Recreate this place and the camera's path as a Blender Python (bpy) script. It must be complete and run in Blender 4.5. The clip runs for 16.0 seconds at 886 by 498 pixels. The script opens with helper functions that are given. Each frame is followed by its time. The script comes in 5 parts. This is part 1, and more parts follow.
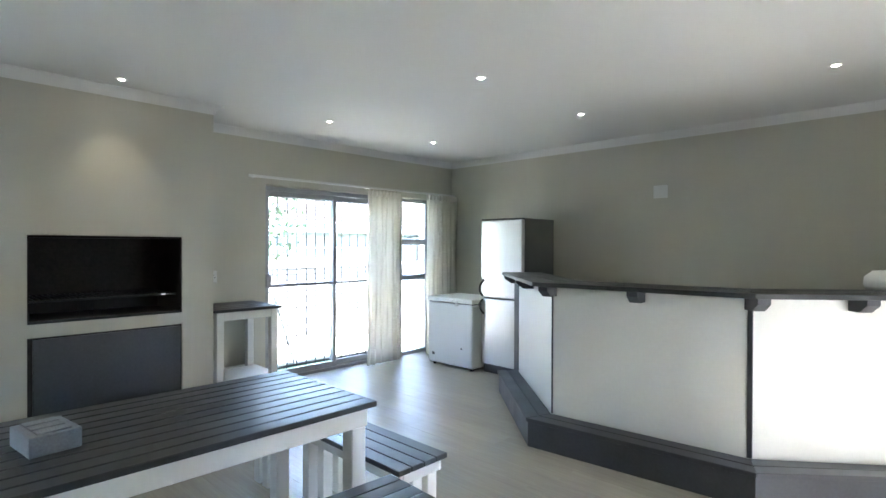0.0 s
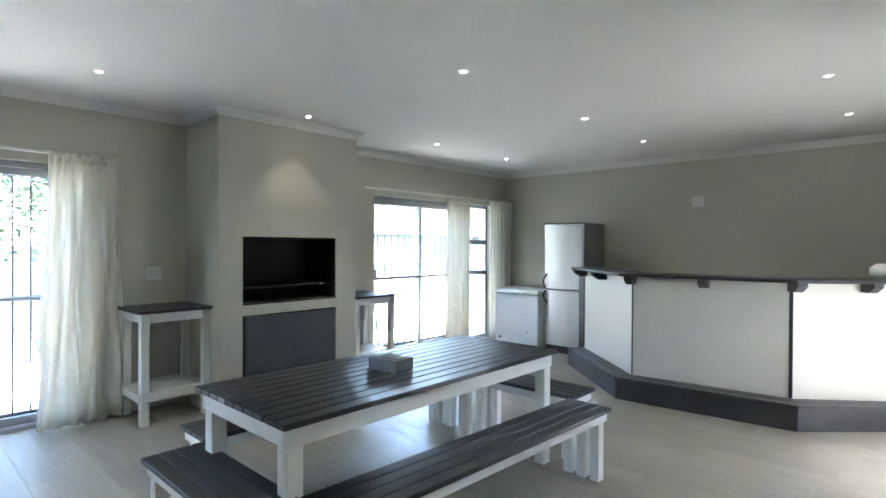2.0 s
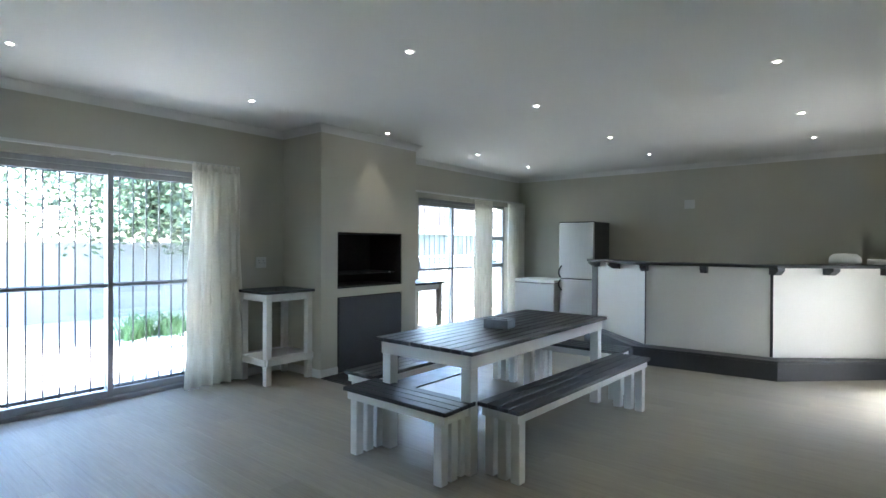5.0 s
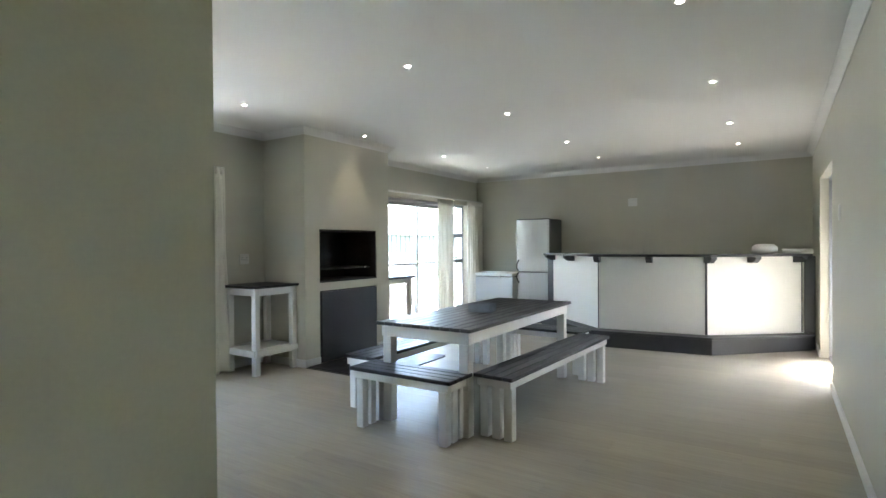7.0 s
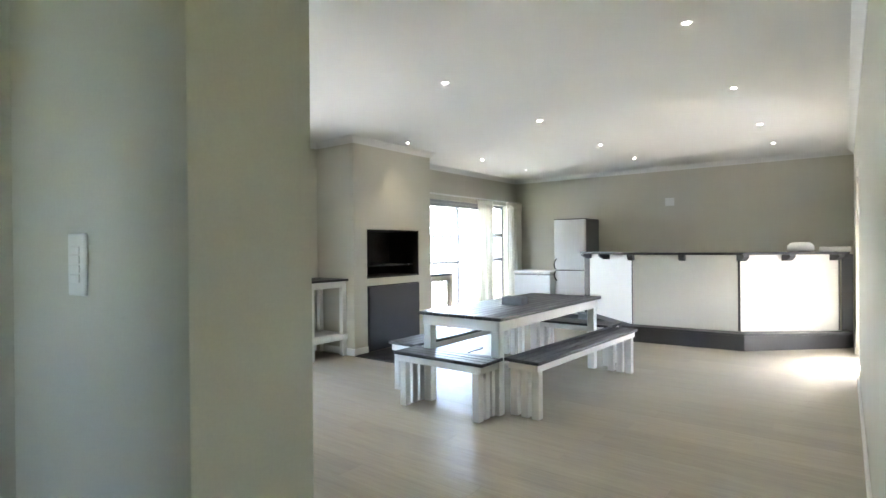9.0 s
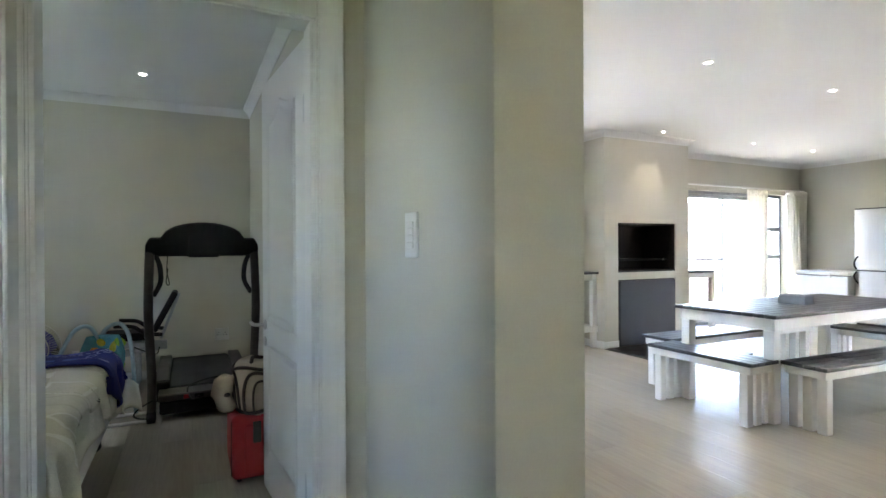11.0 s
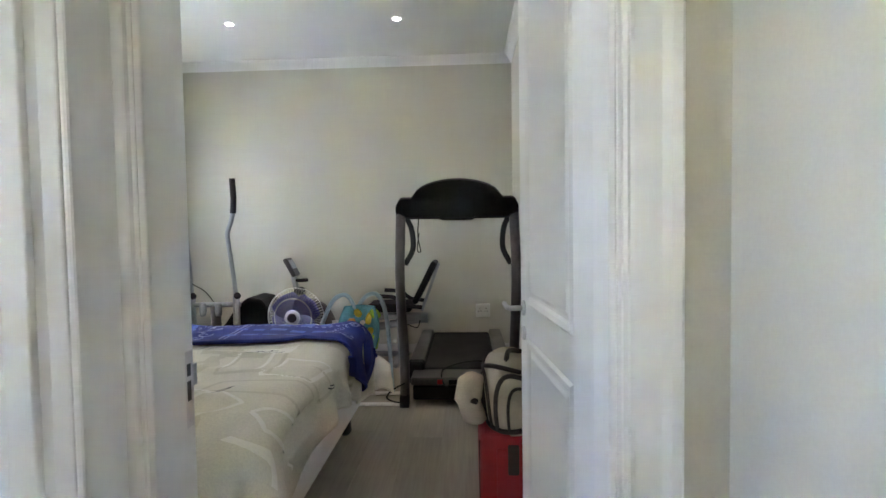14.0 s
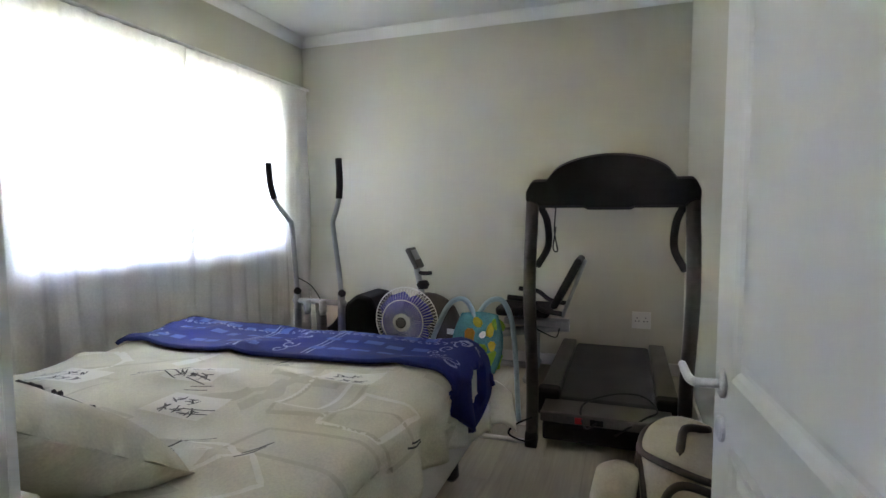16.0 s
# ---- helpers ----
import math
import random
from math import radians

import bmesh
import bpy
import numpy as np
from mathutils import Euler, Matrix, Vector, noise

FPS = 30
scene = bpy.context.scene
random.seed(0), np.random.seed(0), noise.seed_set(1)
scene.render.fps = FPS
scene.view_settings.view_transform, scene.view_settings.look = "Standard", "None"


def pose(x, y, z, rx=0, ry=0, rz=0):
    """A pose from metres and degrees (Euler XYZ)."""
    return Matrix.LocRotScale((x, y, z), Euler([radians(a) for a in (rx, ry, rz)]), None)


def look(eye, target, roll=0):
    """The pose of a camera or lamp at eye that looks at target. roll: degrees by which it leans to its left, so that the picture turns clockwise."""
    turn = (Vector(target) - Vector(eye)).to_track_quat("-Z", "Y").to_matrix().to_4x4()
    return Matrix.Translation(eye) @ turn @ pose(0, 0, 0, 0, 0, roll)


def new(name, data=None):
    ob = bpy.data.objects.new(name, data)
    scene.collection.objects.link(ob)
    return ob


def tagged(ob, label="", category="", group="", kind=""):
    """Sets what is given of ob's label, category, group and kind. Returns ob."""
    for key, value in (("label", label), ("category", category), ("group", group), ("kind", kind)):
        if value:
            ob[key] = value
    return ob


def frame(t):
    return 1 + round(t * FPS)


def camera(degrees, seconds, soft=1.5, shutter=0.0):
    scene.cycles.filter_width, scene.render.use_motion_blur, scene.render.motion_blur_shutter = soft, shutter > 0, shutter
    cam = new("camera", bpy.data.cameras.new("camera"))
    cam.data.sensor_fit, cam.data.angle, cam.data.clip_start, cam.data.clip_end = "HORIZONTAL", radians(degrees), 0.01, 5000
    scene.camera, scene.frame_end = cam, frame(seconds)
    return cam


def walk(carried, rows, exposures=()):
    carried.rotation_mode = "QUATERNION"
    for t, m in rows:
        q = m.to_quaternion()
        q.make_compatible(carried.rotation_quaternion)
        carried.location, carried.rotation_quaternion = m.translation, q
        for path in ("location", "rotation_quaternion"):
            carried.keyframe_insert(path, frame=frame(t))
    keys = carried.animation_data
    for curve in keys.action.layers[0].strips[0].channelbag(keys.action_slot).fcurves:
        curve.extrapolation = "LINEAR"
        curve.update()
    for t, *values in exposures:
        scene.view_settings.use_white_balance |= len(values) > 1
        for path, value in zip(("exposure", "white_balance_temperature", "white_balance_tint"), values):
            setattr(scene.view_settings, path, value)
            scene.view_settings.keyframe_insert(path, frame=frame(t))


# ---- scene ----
cam = camera(80.6, 16.0)
PATH = [
    (0, (0.221, 0.106, 1.445), (-1.174, 1.539, 1.433), 0.2),
    (0.5, (0.236, -0.283, 1.425), (-1.161, 1.149, 1.424), 0.2),
    (1, (0.223, -0.704, 1.412), (-1.157, 0.744, 1.413), 0.3),
    (1.5, (0.187, -1.105, 1.416), (-1.178, 0.357, 1.414), 0.3),
    (2, (0.159, -1.505, 1.436), (-1.192, -0.03, 1.424), 0.3),
    (2.5, (0.181, -1.801, 1.414), (-1.165, -0.321, 1.403), 0.3),
    (3, (0.136, -2.111, 1.398), (-1.2, -0.623, 1.394), 0.1),
    (3.5, (0.16, -2.347, 1.404), (-1.17, -0.853, 1.391), 0.1),
    (5.8, (0.157, -3.160, 1.347), (-1.040, -1.558, 1.334), -0.2),
    (6, (0.164, -3.214, 1.341), (-1.015, -1.598, 1.327), -0.4),
    (6.5, (0.140, -3.354, 1.331), (-0.986, -1.701, 1.320), -0.4),
    (7, (0.123, -3.488, 1.320), (-0.959, -1.806, 1.305), -0.4),
    (7.5, (0.145, -3.613, 1.310), (-0.915, -1.916, 1.300), -0.4),
    (8, (0.236, -3.722, 1.302), (-0.815, -2.021, 1.293), -0.6),
    (8.2, (0.274, -3.737, 1.304), (-0.780, -2.038, 1.295), -0.6),
    (10.3, (0.585, -3.953, 1.258), (-1.066, -2.823, 1.246), -0.3),
    (10.5, (0.591, -3.974, 1.250), (-1.107, -2.917, 1.240), -0.3),
    (11, (0.551, -3.995, 1.224), (-1.247, -3.118, 1.217), -0.3),
    (11.5, (0.500, -4.005, 1.190), (-1.368, -3.290, 1.182), -0.4),
    (12, (0.406, -3.983, 1.154), (-1.519, -3.440, 1.140), -0.5),
    (12.5, (0.244, -3.945, 1.126), (-1.719, -3.561, 1.107), -0.5),
    (13, (0.037, -3.900, 1.124), (-1.948, -3.666, 1.076), -0.8),
    (13.5, (-0.198, -3.862, 1.115), (-2.195, -3.776, 1.052), -0.9),
    (14, (-0.440, -3.840, 1.117), (-2.436, -3.929, 1.034), -0.9),
    (14.5, (-0.672, -3.828, 1.119), (-2.652, -4.091, 1.024), -0.6),
    (15, (-0.871, -3.832, 1.125), (-2.826, -4.237, 1.010), -0.3),
    (15.5, (-1.033, -3.824, 1.141), (-2.954, -4.362, 1.008), -0.1),
    (16, (-1.145, -3.826, 1.164), (-3.029, -4.481, 1.013), -0.2),
]
EXPOSURES = [(0, 5.9, 6250, 12), (2, 5.8, 6250, 12), (3.5, 5.35, 6050, 11), (6, 5.4, 6100, 11), (6.5, 5.6, 6350, 11), (7, 5.85, 6650, 12), (8.0, 6.2, 6750, 13), (10.5, 6.75, 6700, 18), (12, 6.95, 6800, 24), (13, 7.3, 6950, 28), (14.5, 7.6, 7050, 28), (15.5, 7.3, 7000, 28), (16, 7.2, 7000, 28)]
walk(cam, [(t, look(eye, target, roll)) for t, eye, target, roll in PATH], EXPOSURES)

# ---- world, sun, large lights ----
world = bpy.data.worlds.new("world")
scene.world = world
world.use_nodes = True
wn = world.node_tree
sky = wn.nodes.new("ShaderNodeTexSky")
sky.sky_type = 'NISHITA'
sky.sun_disc = False
sky.sun_elevation = radians(57)
sky.sun_rotation = radians(20)
wn.links.new(sky.outputs[0], wn.nodes["Background"].inputs[0])
wn.nodes["Background"].inputs[1].default_value = 0.15

sun = bpy.data.lights.new("sun", 'SUN')
sun.energy, sun.angle, sun.color = 4.0, radians(0.5), (1.0, 0.95, 0.88)
sun_ob = new("sun", sun)
sun_ob.matrix_world = look((1.0, 2.75, 4.47), (0, 0, 0))


def area(name, m, w, h, power, color=(0.86, 0.93, 1.0)):
    d = bpy.data.lights.new(name, 'AREA')
    d.shape, d.size, d.size_y, d.energy, d.color = 'RECTANGLE', w, h, power, color
    o = new(name, d)
    o.matrix_world = m
    return o


# area lamps standing in for daylight: east door, bedroom window, added back room window
area("skylight_door_east", look((0.84, 3.08, 1.05), (-3, 3.0, 0.9)), 1.5, 1.95, 0.012, (1.0, 0.97, 0.92))
area("skylight_bedroom", look((-3.66, -6.76, 1.46), (-3.5, -3, 1.2)), 1.86, 1.1, 0.21, (1.0, 0.965, 0.93))
area("fill_back_room", look((0.03, -6.76, 1.71), (-0.6, -4, 1.2)), 0.53, 0.7, 0.015, (0.90, 0.87, 1.0))


# ---- materials ----
def mat(name, base, rough=0.6, metal=0.0, var=0.06, scale=3.0, fine=60.0, bump=0.02, stretch=(1, 1, 1), spec=0.5, rand=0.0, coords="Object"):
    m = bpy.data.materials.new(name)
    m.use_nodes = True
    nt = m.node_tree
    b = nt.nodes["Principled BSDF"]
    if rough > 0.2:
        rough = max(0.36, rough)
    b.inputs["Roughness"].default_value = rough
    b.inputs["Metallic"].default_value = metal
    b.inputs["Specular IOR Level"].default_value = spec
    tc = nt.nodes.new("ShaderNodeTexCoord")
    mp = nt.nodes.new("ShaderNodeMapping")
    mp.inputs["Scale"].default_value = stretch
    nt.links.new(tc.outputs[coords], mp.inputs[0])
    n1 = nt.nodes.new("ShaderNodeTexNoise")
    n1.inputs["Scale"].default_value, n1.inputs["Detail"].default_value = scale, 4
    n2 = nt.nodes.new("ShaderNodeTexNoise")
    n2.inputs["Scale"].default_value, n2.inputs["Detail"].default_value = fine, 3
    vec = mp.outputs[0]
    if rand:
        oi = nt.nodes.new("ShaderNodeObjectInfo")
        sh = nt.nodes.new("ShaderNodeVectorMath")
        sh.operation = 'MULTIPLY_ADD'
        sh.inputs[1].default_value = (37.0, 53.0, 71.0)
        nt.links.new(oi.outputs["Random"], sh.inputs[0])
        nt.links.new(vec, sh.inputs[2])
        vec = sh.outputs[0]
    for n in (n1, n2):
        nt.links.new(vec, n.inputs["Vector"])
    add = nt.nodes.new("ShaderNodeMath")
    add.operation = 'ADD'
    nt.links.new(n1.outputs[0], add.inputs[0])
    nt.links.new(n2.outputs[0], add.inputs[1])
    val = add.outputs[0]
    if rand:
        mul = nt.nodes.new("ShaderNodeMath")
        mul.operation = 'MULTIPLY_ADD'
        mul.inputs[1].default_value, mul.inputs[2].default_value = rand, -rand / 2
        nt.links.new(oi.outputs["Random"], mul.inputs[0])
        a2 = nt.nodes.new("ShaderNodeMath")
        a2.operation = 'ADD'
        nt.links.new(val, a2.inputs[0])
        nt.links.new(mul.outputs[0], a2.inputs[1])
        val = a2.outputs[0]
    mr = nt.nodes.new("ShaderNodeMapRange")
    mr.inputs[1].default_value, mr.inputs[2].default_value = 0.5, 1.5
    mr.inputs[3].default_value, mr.inputs[4].default_value = 1 - 2 * var, 1 + 2 * var
    mr.clamp = False
    nt.links.new(val, mr.inputs[0])
    vm = nt.nodes.new("ShaderNodeVectorMath")
    vm.operation = 'SCALE'
    vm.inputs[0].default_value = base
    nt.links.new(mr.outputs[0], vm.inputs["Scale"])
    nt.links.new(vm.outputs[0], b.inputs["Base Color"])
    rr = nt.nodes.new("ShaderNodeMapRange")
    rr.inputs[1].default_value, rr.inputs[2].default_value = 0.3, 0.7
    rr.inputs[3].default_value, rr.inputs[4].default_value = max(0.02, rough - 0.05), min(1, rough + 0.07)
    nt.links.new(n1.outputs[0], rr.inputs[0])
    nt.links.new(rr.outputs[0], b.inputs["Roughness"])
    if bump:
        bp = nt.nodes.new("ShaderNodeBump")
        bp.inputs["Strength"].default_value, bp.inputs["Distance"].default_value = 0.5, bump * 0.02
        nt.links.new(n2.outputs[0], bp.inputs["Height"])
        nt.links.new(bp.outputs[0], b.inputs["Normal"])
    return m


def glow(name, color, strength):
    m = bpy.data.materials.new(name)
    m.use_nodes = True
    b = m.node_tree.nodes["Principled BSDF"]
    b.inputs["Emission Color"].default_value = (*color, 1)
    b.inputs["Emission Strength"].default_value = strength
    return m


def glassy(name, tint=(0.95, 0.97, 0.97), rough=0.0):
    m = bpy.data.materials.new(name)
    m.use_nodes = True
    b = m.node_tree.nodes["Principled BSDF"]
    b.inputs["Base Color"].default_value = (*tint, 1)
    b.inputs["Roughness"].default_value = rough
    b.inputs["Transmission Weight"].default_value = 1.0
    b.inputs["IOR"].default_value = 1.45
    return m


def cloth(name, base, through_light=0.5, clear=0.0):
    """Thin cloth that lets light through."""
    m = bpy.data.materials.new(name)
    m.use_nodes = True
    nt = m.node_tree
    out = nt.nodes["Material Output"]
    nt.nodes.remove(nt.nodes["Principled BSDF"])
    d = nt.nodes.new("ShaderNodeBsdfDiffuse")
    t = nt.nodes.new("ShaderNodeBsdfTranslucent")
    mx = nt.nodes.new("ShaderNodeMixShader")
    mx.inputs[0].default_value = through_light
    tc = nt.nodes.new("ShaderNodeTexCoord")
    n = nt.nodes.new("ShaderNodeTexNoise")
    n.inputs["Scale"].default_value, n.inputs["Detail"].default_value = 90, 3
    nt.links.new(tc.outputs["Object"], n.inputs["Vector"])
    mr = nt.nodes.new("ShaderNodeMapRange")
    mr.inputs[3].default_value, mr.inputs[4].default_value = 0.85, 1.12
    nt.links.new(n.outputs[0], mr.inputs[0])
    vm = nt.nodes.new("ShaderNodeVectorMath")
    vm.operation = 'SCALE'
    vm.inputs[0].default_value = base
    nt.links.new(mr.outputs[0], vm.inputs["Scale"])
    for s in (d, t):
        nt.links.new(vm.outputs[0], s.inputs[0])
    nt.links.new(d.outputs[0], mx.inputs[1])
    nt.links.new(t.outputs[0], mx.inputs[2])
    res = mx
    if clear:
        tr = nt.nodes.new("ShaderNodeBsdfTransparent")
        m2 = nt.nodes.new("ShaderNodeMixShader")
        m2.inputs[0].default_value = clear
        nt.links.new(mx.outputs[0], m2.inputs[1])
        nt.links.new(tr.outputs[0], m2.inputs[2])
        res = m2
    nt.links.new(res.outputs[0], out.inputs[0])
    return m


M_WALL = mat("greige_wall_paint", (0.495, 0.477, 0.397), 0.5, var=0.025, scale=1.2, fine=140, bump=0.02)
M_CEIL = mat("white_ceiling_paint", (0.70, 0.70, 0.68), 0.8, var=0.015, scale=0.8, fine=90, bump=0.01)
M_WHITE = mat("white_gloss_paint", (0.68, 0.68, 0.655), 0.4, var=0.012, scale=1.5, fine=40, bump=0.004)
M_WHITEW = mat("white_painted_timber", (0.76, 0.75, 0.71), 0.45, var=0.02, scale=5, fine=60, bump=0.02, stretch=(1, 1, 0.3))
M_PANEL = mat("white_panel_board", (0.72, 0.72, 0.68), 0.4, var=0.02, scale=2, fine=50, bump=0.01)
M_DARKW = mat("dark_grey_painted_timber", (0.034, 0.036, 0.039), 0.42, var=0.12, scale=7, fine=80, bump=0.06, stretch=(0.3, 0.3, 1), spec=0.38, rand=0.3)
M_DARK = mat("charcoal_paint", (0.05, 0.053, 0.06), 0.45, var=0.1, scale=4, fine=60, bump=0.03)
M_FLOOR = mat("pale_oak_laminate", (0.33, 0.303, 0.243), 0.43, var=0.10, scale=2.0, fine=9, bump=0.01, stretch=(0.5, 9, 1), spec=0.4, rand=0.35)
M_GAP = mat("floor_joint", (0.30, 0.265, 0.21), 0.6)
M_BLACK = mat("black_steel", (0.012, 0.012, 0.013), 0.45, var=0.25, scale=6, fine=60, bump=0.04)
M_SOOT = mat("sooty_brick", (0.014, 0.012, 0.011), 0.85, var=0.4, scale=5, fine=40, bump=0.2)
M_COVER = mat("dark_slate_board", (0.045, 0.05, 0.058), 0.5, var=0.12, scale=3, fine=50, bump=0.02)
M_ALU = mat("silver_aluminium", (0.38, 0.39, 0.41), 0.42, metal=0.7, var=0.06, scale=6, fine=80)
M_STEEL = mat("brushed_silver_door", (0.58, 0.59, 0.59), 0.33, metal=0.65, var=0.04, scale=2, fine=120, stretch=(1, 1, 0.04))
M_GREY = mat("dark_grey_side_panel", (0.10, 0.105, 0.11), 0.45, var=0.08, scale=3, fine=80)
M_FREEZER = mat("white_enamel", (0.74, 0.76, 0.76), 0.28, var=0.03, scale=3, fine=70)
M_PLASTIC = mat("white_plastic", (0.66, 0.66, 0.63), 0.35, var=0.02)
M_CURTAIN = cloth("cream_curtain_cloth", (0.88, 0.86, 0.79), 0.5)
M_SHEER = cloth("white_sheer_cloth", (0.90, 0.89, 0.87), 0.42, 0.1)
M_GLASS = glassy("window_glass")
M_LAMP = glow("lamp_glow", (1.0, 0.96, 0.88), 1.5)
M_CHROME = mat("satin_chrome", (0.6, 0.6, 0.6), 0.25, metal=1.0, var=0.05)


# ---- mesh helpers ----
def part(name, bm, material, parent=None, label="", smooth=False):
    me = bpy.data.meshes.new(name)
    if smooth:
        for f in bm.faces:
            f.smooth = True
    bm.to_mesh(me)
    bm.free()
    me.materials.append(material)
    o = new(name, me)
    if parent is not None:
        o.parent = parent
    if label:
        o["label"] = label
    return o


def thing(name, label, category, m=None, group="", kind=""):
    e = new(name)
    e.empty_display_size = 0.1
    if m is not None:
        e.matrix_world = m
    return tagged(e, label, category, group, kind)


def block(x0, x1, y0, y1, z0, z1, bevel=0.0, seg=2, bm=None):
    own = bmesh.new()
    r = bmesh.ops.create_cube(own, size=1)
    for v in own.verts:
        v.co = Vector(((x0 + x1) / 2 + v.co.x * (x1 - x0), (y0 + y1) / 2 + v.co.y * (y1 - y0), (z0 + z1) / 2 + v.co.z * (z1 - z0)))
    if bevel:
        bmesh.ops.bevel(own, geom=own.edges[:], offset=bevel, segments=seg, affect='EDGES', profile=0.5)
    if bm is None:
        return own
    join(bm, own)
    return bm


def join(bm, other, m=None):
    if m is not None:
        other.transform(m)
    me = bpy.data.meshes.new("tmp")
    other.to_mesh(me)
    other.free()
    bm.from_mesh(me)
    bpy.data.meshes.remove(me)
    return bm


def prism(points, z0, z1, bevel=0.0):
    """An upright slab over a plan outline."""
    bm = bmesh.new()
    lo = [bm.verts.new((x, y, z0)) for x, y in points]
    hi = [bm.verts.new((x, y, z1)) for x, y in points]
    n = len(points)
    bm.faces.new(lo[::-1])
    bm.faces.new(hi)
    for i in range(n):
        bm.faces.new((lo[i], lo[(i + 1) % n], hi[(i + 1) % n], hi[i]))
    bmesh.ops.recalc_face_normals(bm, faces=bm.faces[:])
    if bevel:
        bmesh.ops.bevel(bm, geom=bm.edges[:], offset=bevel, segments=2, affect='EDGES', profile=0.5)
    return bm


def rod(points, r, seg=10, bm=None, taper=None):
    """A round tube through points."""
    bm = bm or bmesh.new()
    pts = [Vector(p) for p in points]
    rings = []
    up = Vector((0, 0, 1))
    for i, p in enumerate(pts):
        d = (pts[min(i + 1, len(pts) - 1)] - pts[max(i - 1, 0)]).normalized()
        ref = up if abs(d.dot(up)) < 0.95 else Vector((1, 0, 0))
        if rings:
            ref = side0
        a = (ref - d * ref.dot(d)).normalized()
        side0 = a
        b = d.cross(a)
        rr = r if taper is None else taper[i]
        rings.append([bm.verts.new(p + rr * (a * math.cos(k * 2 * math.pi / seg) + b * math.sin(k * 2 * math.pi / seg))) for k in range(seg)])
    for i in range(len(rings) - 1):
        for k in range(seg):
            bm.faces.new((rings[i][k], rings[i][(k + 1) % seg], rings[i + 1][(k + 1) % seg], rings[i + 1][k]))
    bm.faces.new(rings[0][::-1])
    bm.faces.new(rings[-1])
    return bm


def curve(points, n=6):
    """A smooth line through a few points."""
    p = [Vector(q) for q in points]
    p = [p[0] * 2 - p[1]] + p + [p[-1] * 2 - p[-2]]
    out = []
    for i in range(1, len(p) - 2):
        for k in range(n):
            t = k / n
            out.append(0.5 * ((2 * p[i]) + (p[i + 1] - p[i - 1]) * t + (2 * p[i - 1] - 5 * p[i] + 4 * p[i + 1] - p[i + 2]) * t * t + (3 * p[i] - p[i - 1] - 3 * p[i + 1] + p[i + 2]) * t ** 3))
    out.append(p[-2])
    return out


def lathe(profile, seg=20, m=None):
    """A turned shape from (radius, height) pairs about z."""
    bm = bmesh.new()
    rings = [[bm.verts.new((r * math.cos(k * 2 * math.pi / seg), r * math.sin(k * 2 * math.pi / seg), z)) for k in range(seg)] for r, z in profile]
    for i in range(len(rings) - 1):
        for k in range(seg):
            bm.faces.new((rings[i][k], rings[i][(k + 1) % seg], rings[i + 1][(k + 1) % seg], rings[i + 1][k]))
    bm.faces.new(rings[0][::-1])
    bm.faces.new(rings[-1])
    if m is not None:
        bm.transform(m)
    return bm


def wall_y(name, x0, x1, y0, y1, openings, label, top=2.6):
    """A wall along y between the faces x0 and x1, with openings (ya, yb, za, zb)."""
    bm = bmesh.new()
    y = y0
    for ya, yb, za, zb in sorted(openings):
        block(x0, x1, y, ya, 0, top, bm=bm)
        if za > 0:
            block(x0, x1, ya, yb, 0, za, bm=bm)
        block(x0, x1, ya, yb, zb, top, bm=bm)
        y = yb
    block(x0, x1, y, y1, 0, top, bm=bm)
    return tagged(part(name, bm, M_WALL), label, "wall", kind="structure")


def wall_x(name, y0, y1, x0, x1, openings, label, top=2.6):
    bm = bmesh.new()
    x = x0
    for xa, xb, za, zb in sorted(openings):
        block(x, xa, y0, y1, 0, top, bm=bm)
        if za > 0:
            block(xa, xb, y0, y1, 0, za, bm=bm)
        block(xa, xb, y0, y1, zb, top, bm=bm)
        x = xb
    block(x, x1, y0, y1, 0, top, bm=bm)
    return tagged(part(name, bm, M_WALL), label, "wall", kind="structure")


# ---- large structure ----
XW, XE, YS, YN, H = -4.85, 0.52, -3.06, 5.48, 2.6
XB, XP, XN = -1.475, -1.325, -0.52  # bedroom and passage faces of the bedroom wall; end of the south wall
D1, D2, SL, DE = (-2.12, -0.32), (2.69, 4.49), (4.56, 5.10), (2.27, 3.88)
wall_y("wall_west", XW - 0.25, XW, YS, YN + 0.25, [(*D1, 0, 2.07), (*D2, 0, 2.07), (*SL, 0, 2.07)], "greige painted wall with two sliding doors")
wall_x("wall_north", YN, YN + 0.25, XW, XE + 0.25, [], "plain greige painted wall behind the bar")
wall_y("wall_east", XE, XE + 0.25, YS, YN, [(*DE, 0, 2.05)], "greige painted wall with a glazed door opening")
tagged(part("wall_south", prism([(XW - 0.25, YS), (XN, YS), (XN, -3.335), (XP + 0.001, -3.402), (XP + 0.001, -3.36), (XW - 0.25, -3.36)], 0, H), M_WALL), "greige painted wall ending at the passage", "wall", kind="structure")
wall_x("wall_bedroom_north", -3.43, -3.361, -5.30, XB, [], "greige painted bedroom wall")
wall_y("wall_bedroom_west", -5.30, -5.05, -6.70, -3.43, [], "plain greige bedroom wall")
wall_x("wall_bedroom_south", -6.70, -6.45, -5.05, XP, [(-4.60, -2.72, 0.90, 2.06)], "greige bedroom wall with a wide curtained window")
wall_y("wall_bedroom_east", XB, XP, -6.45, -3.361, [(-4.42, -3.575, 0, 2.085)], "greige wall with the bedroom doorway")
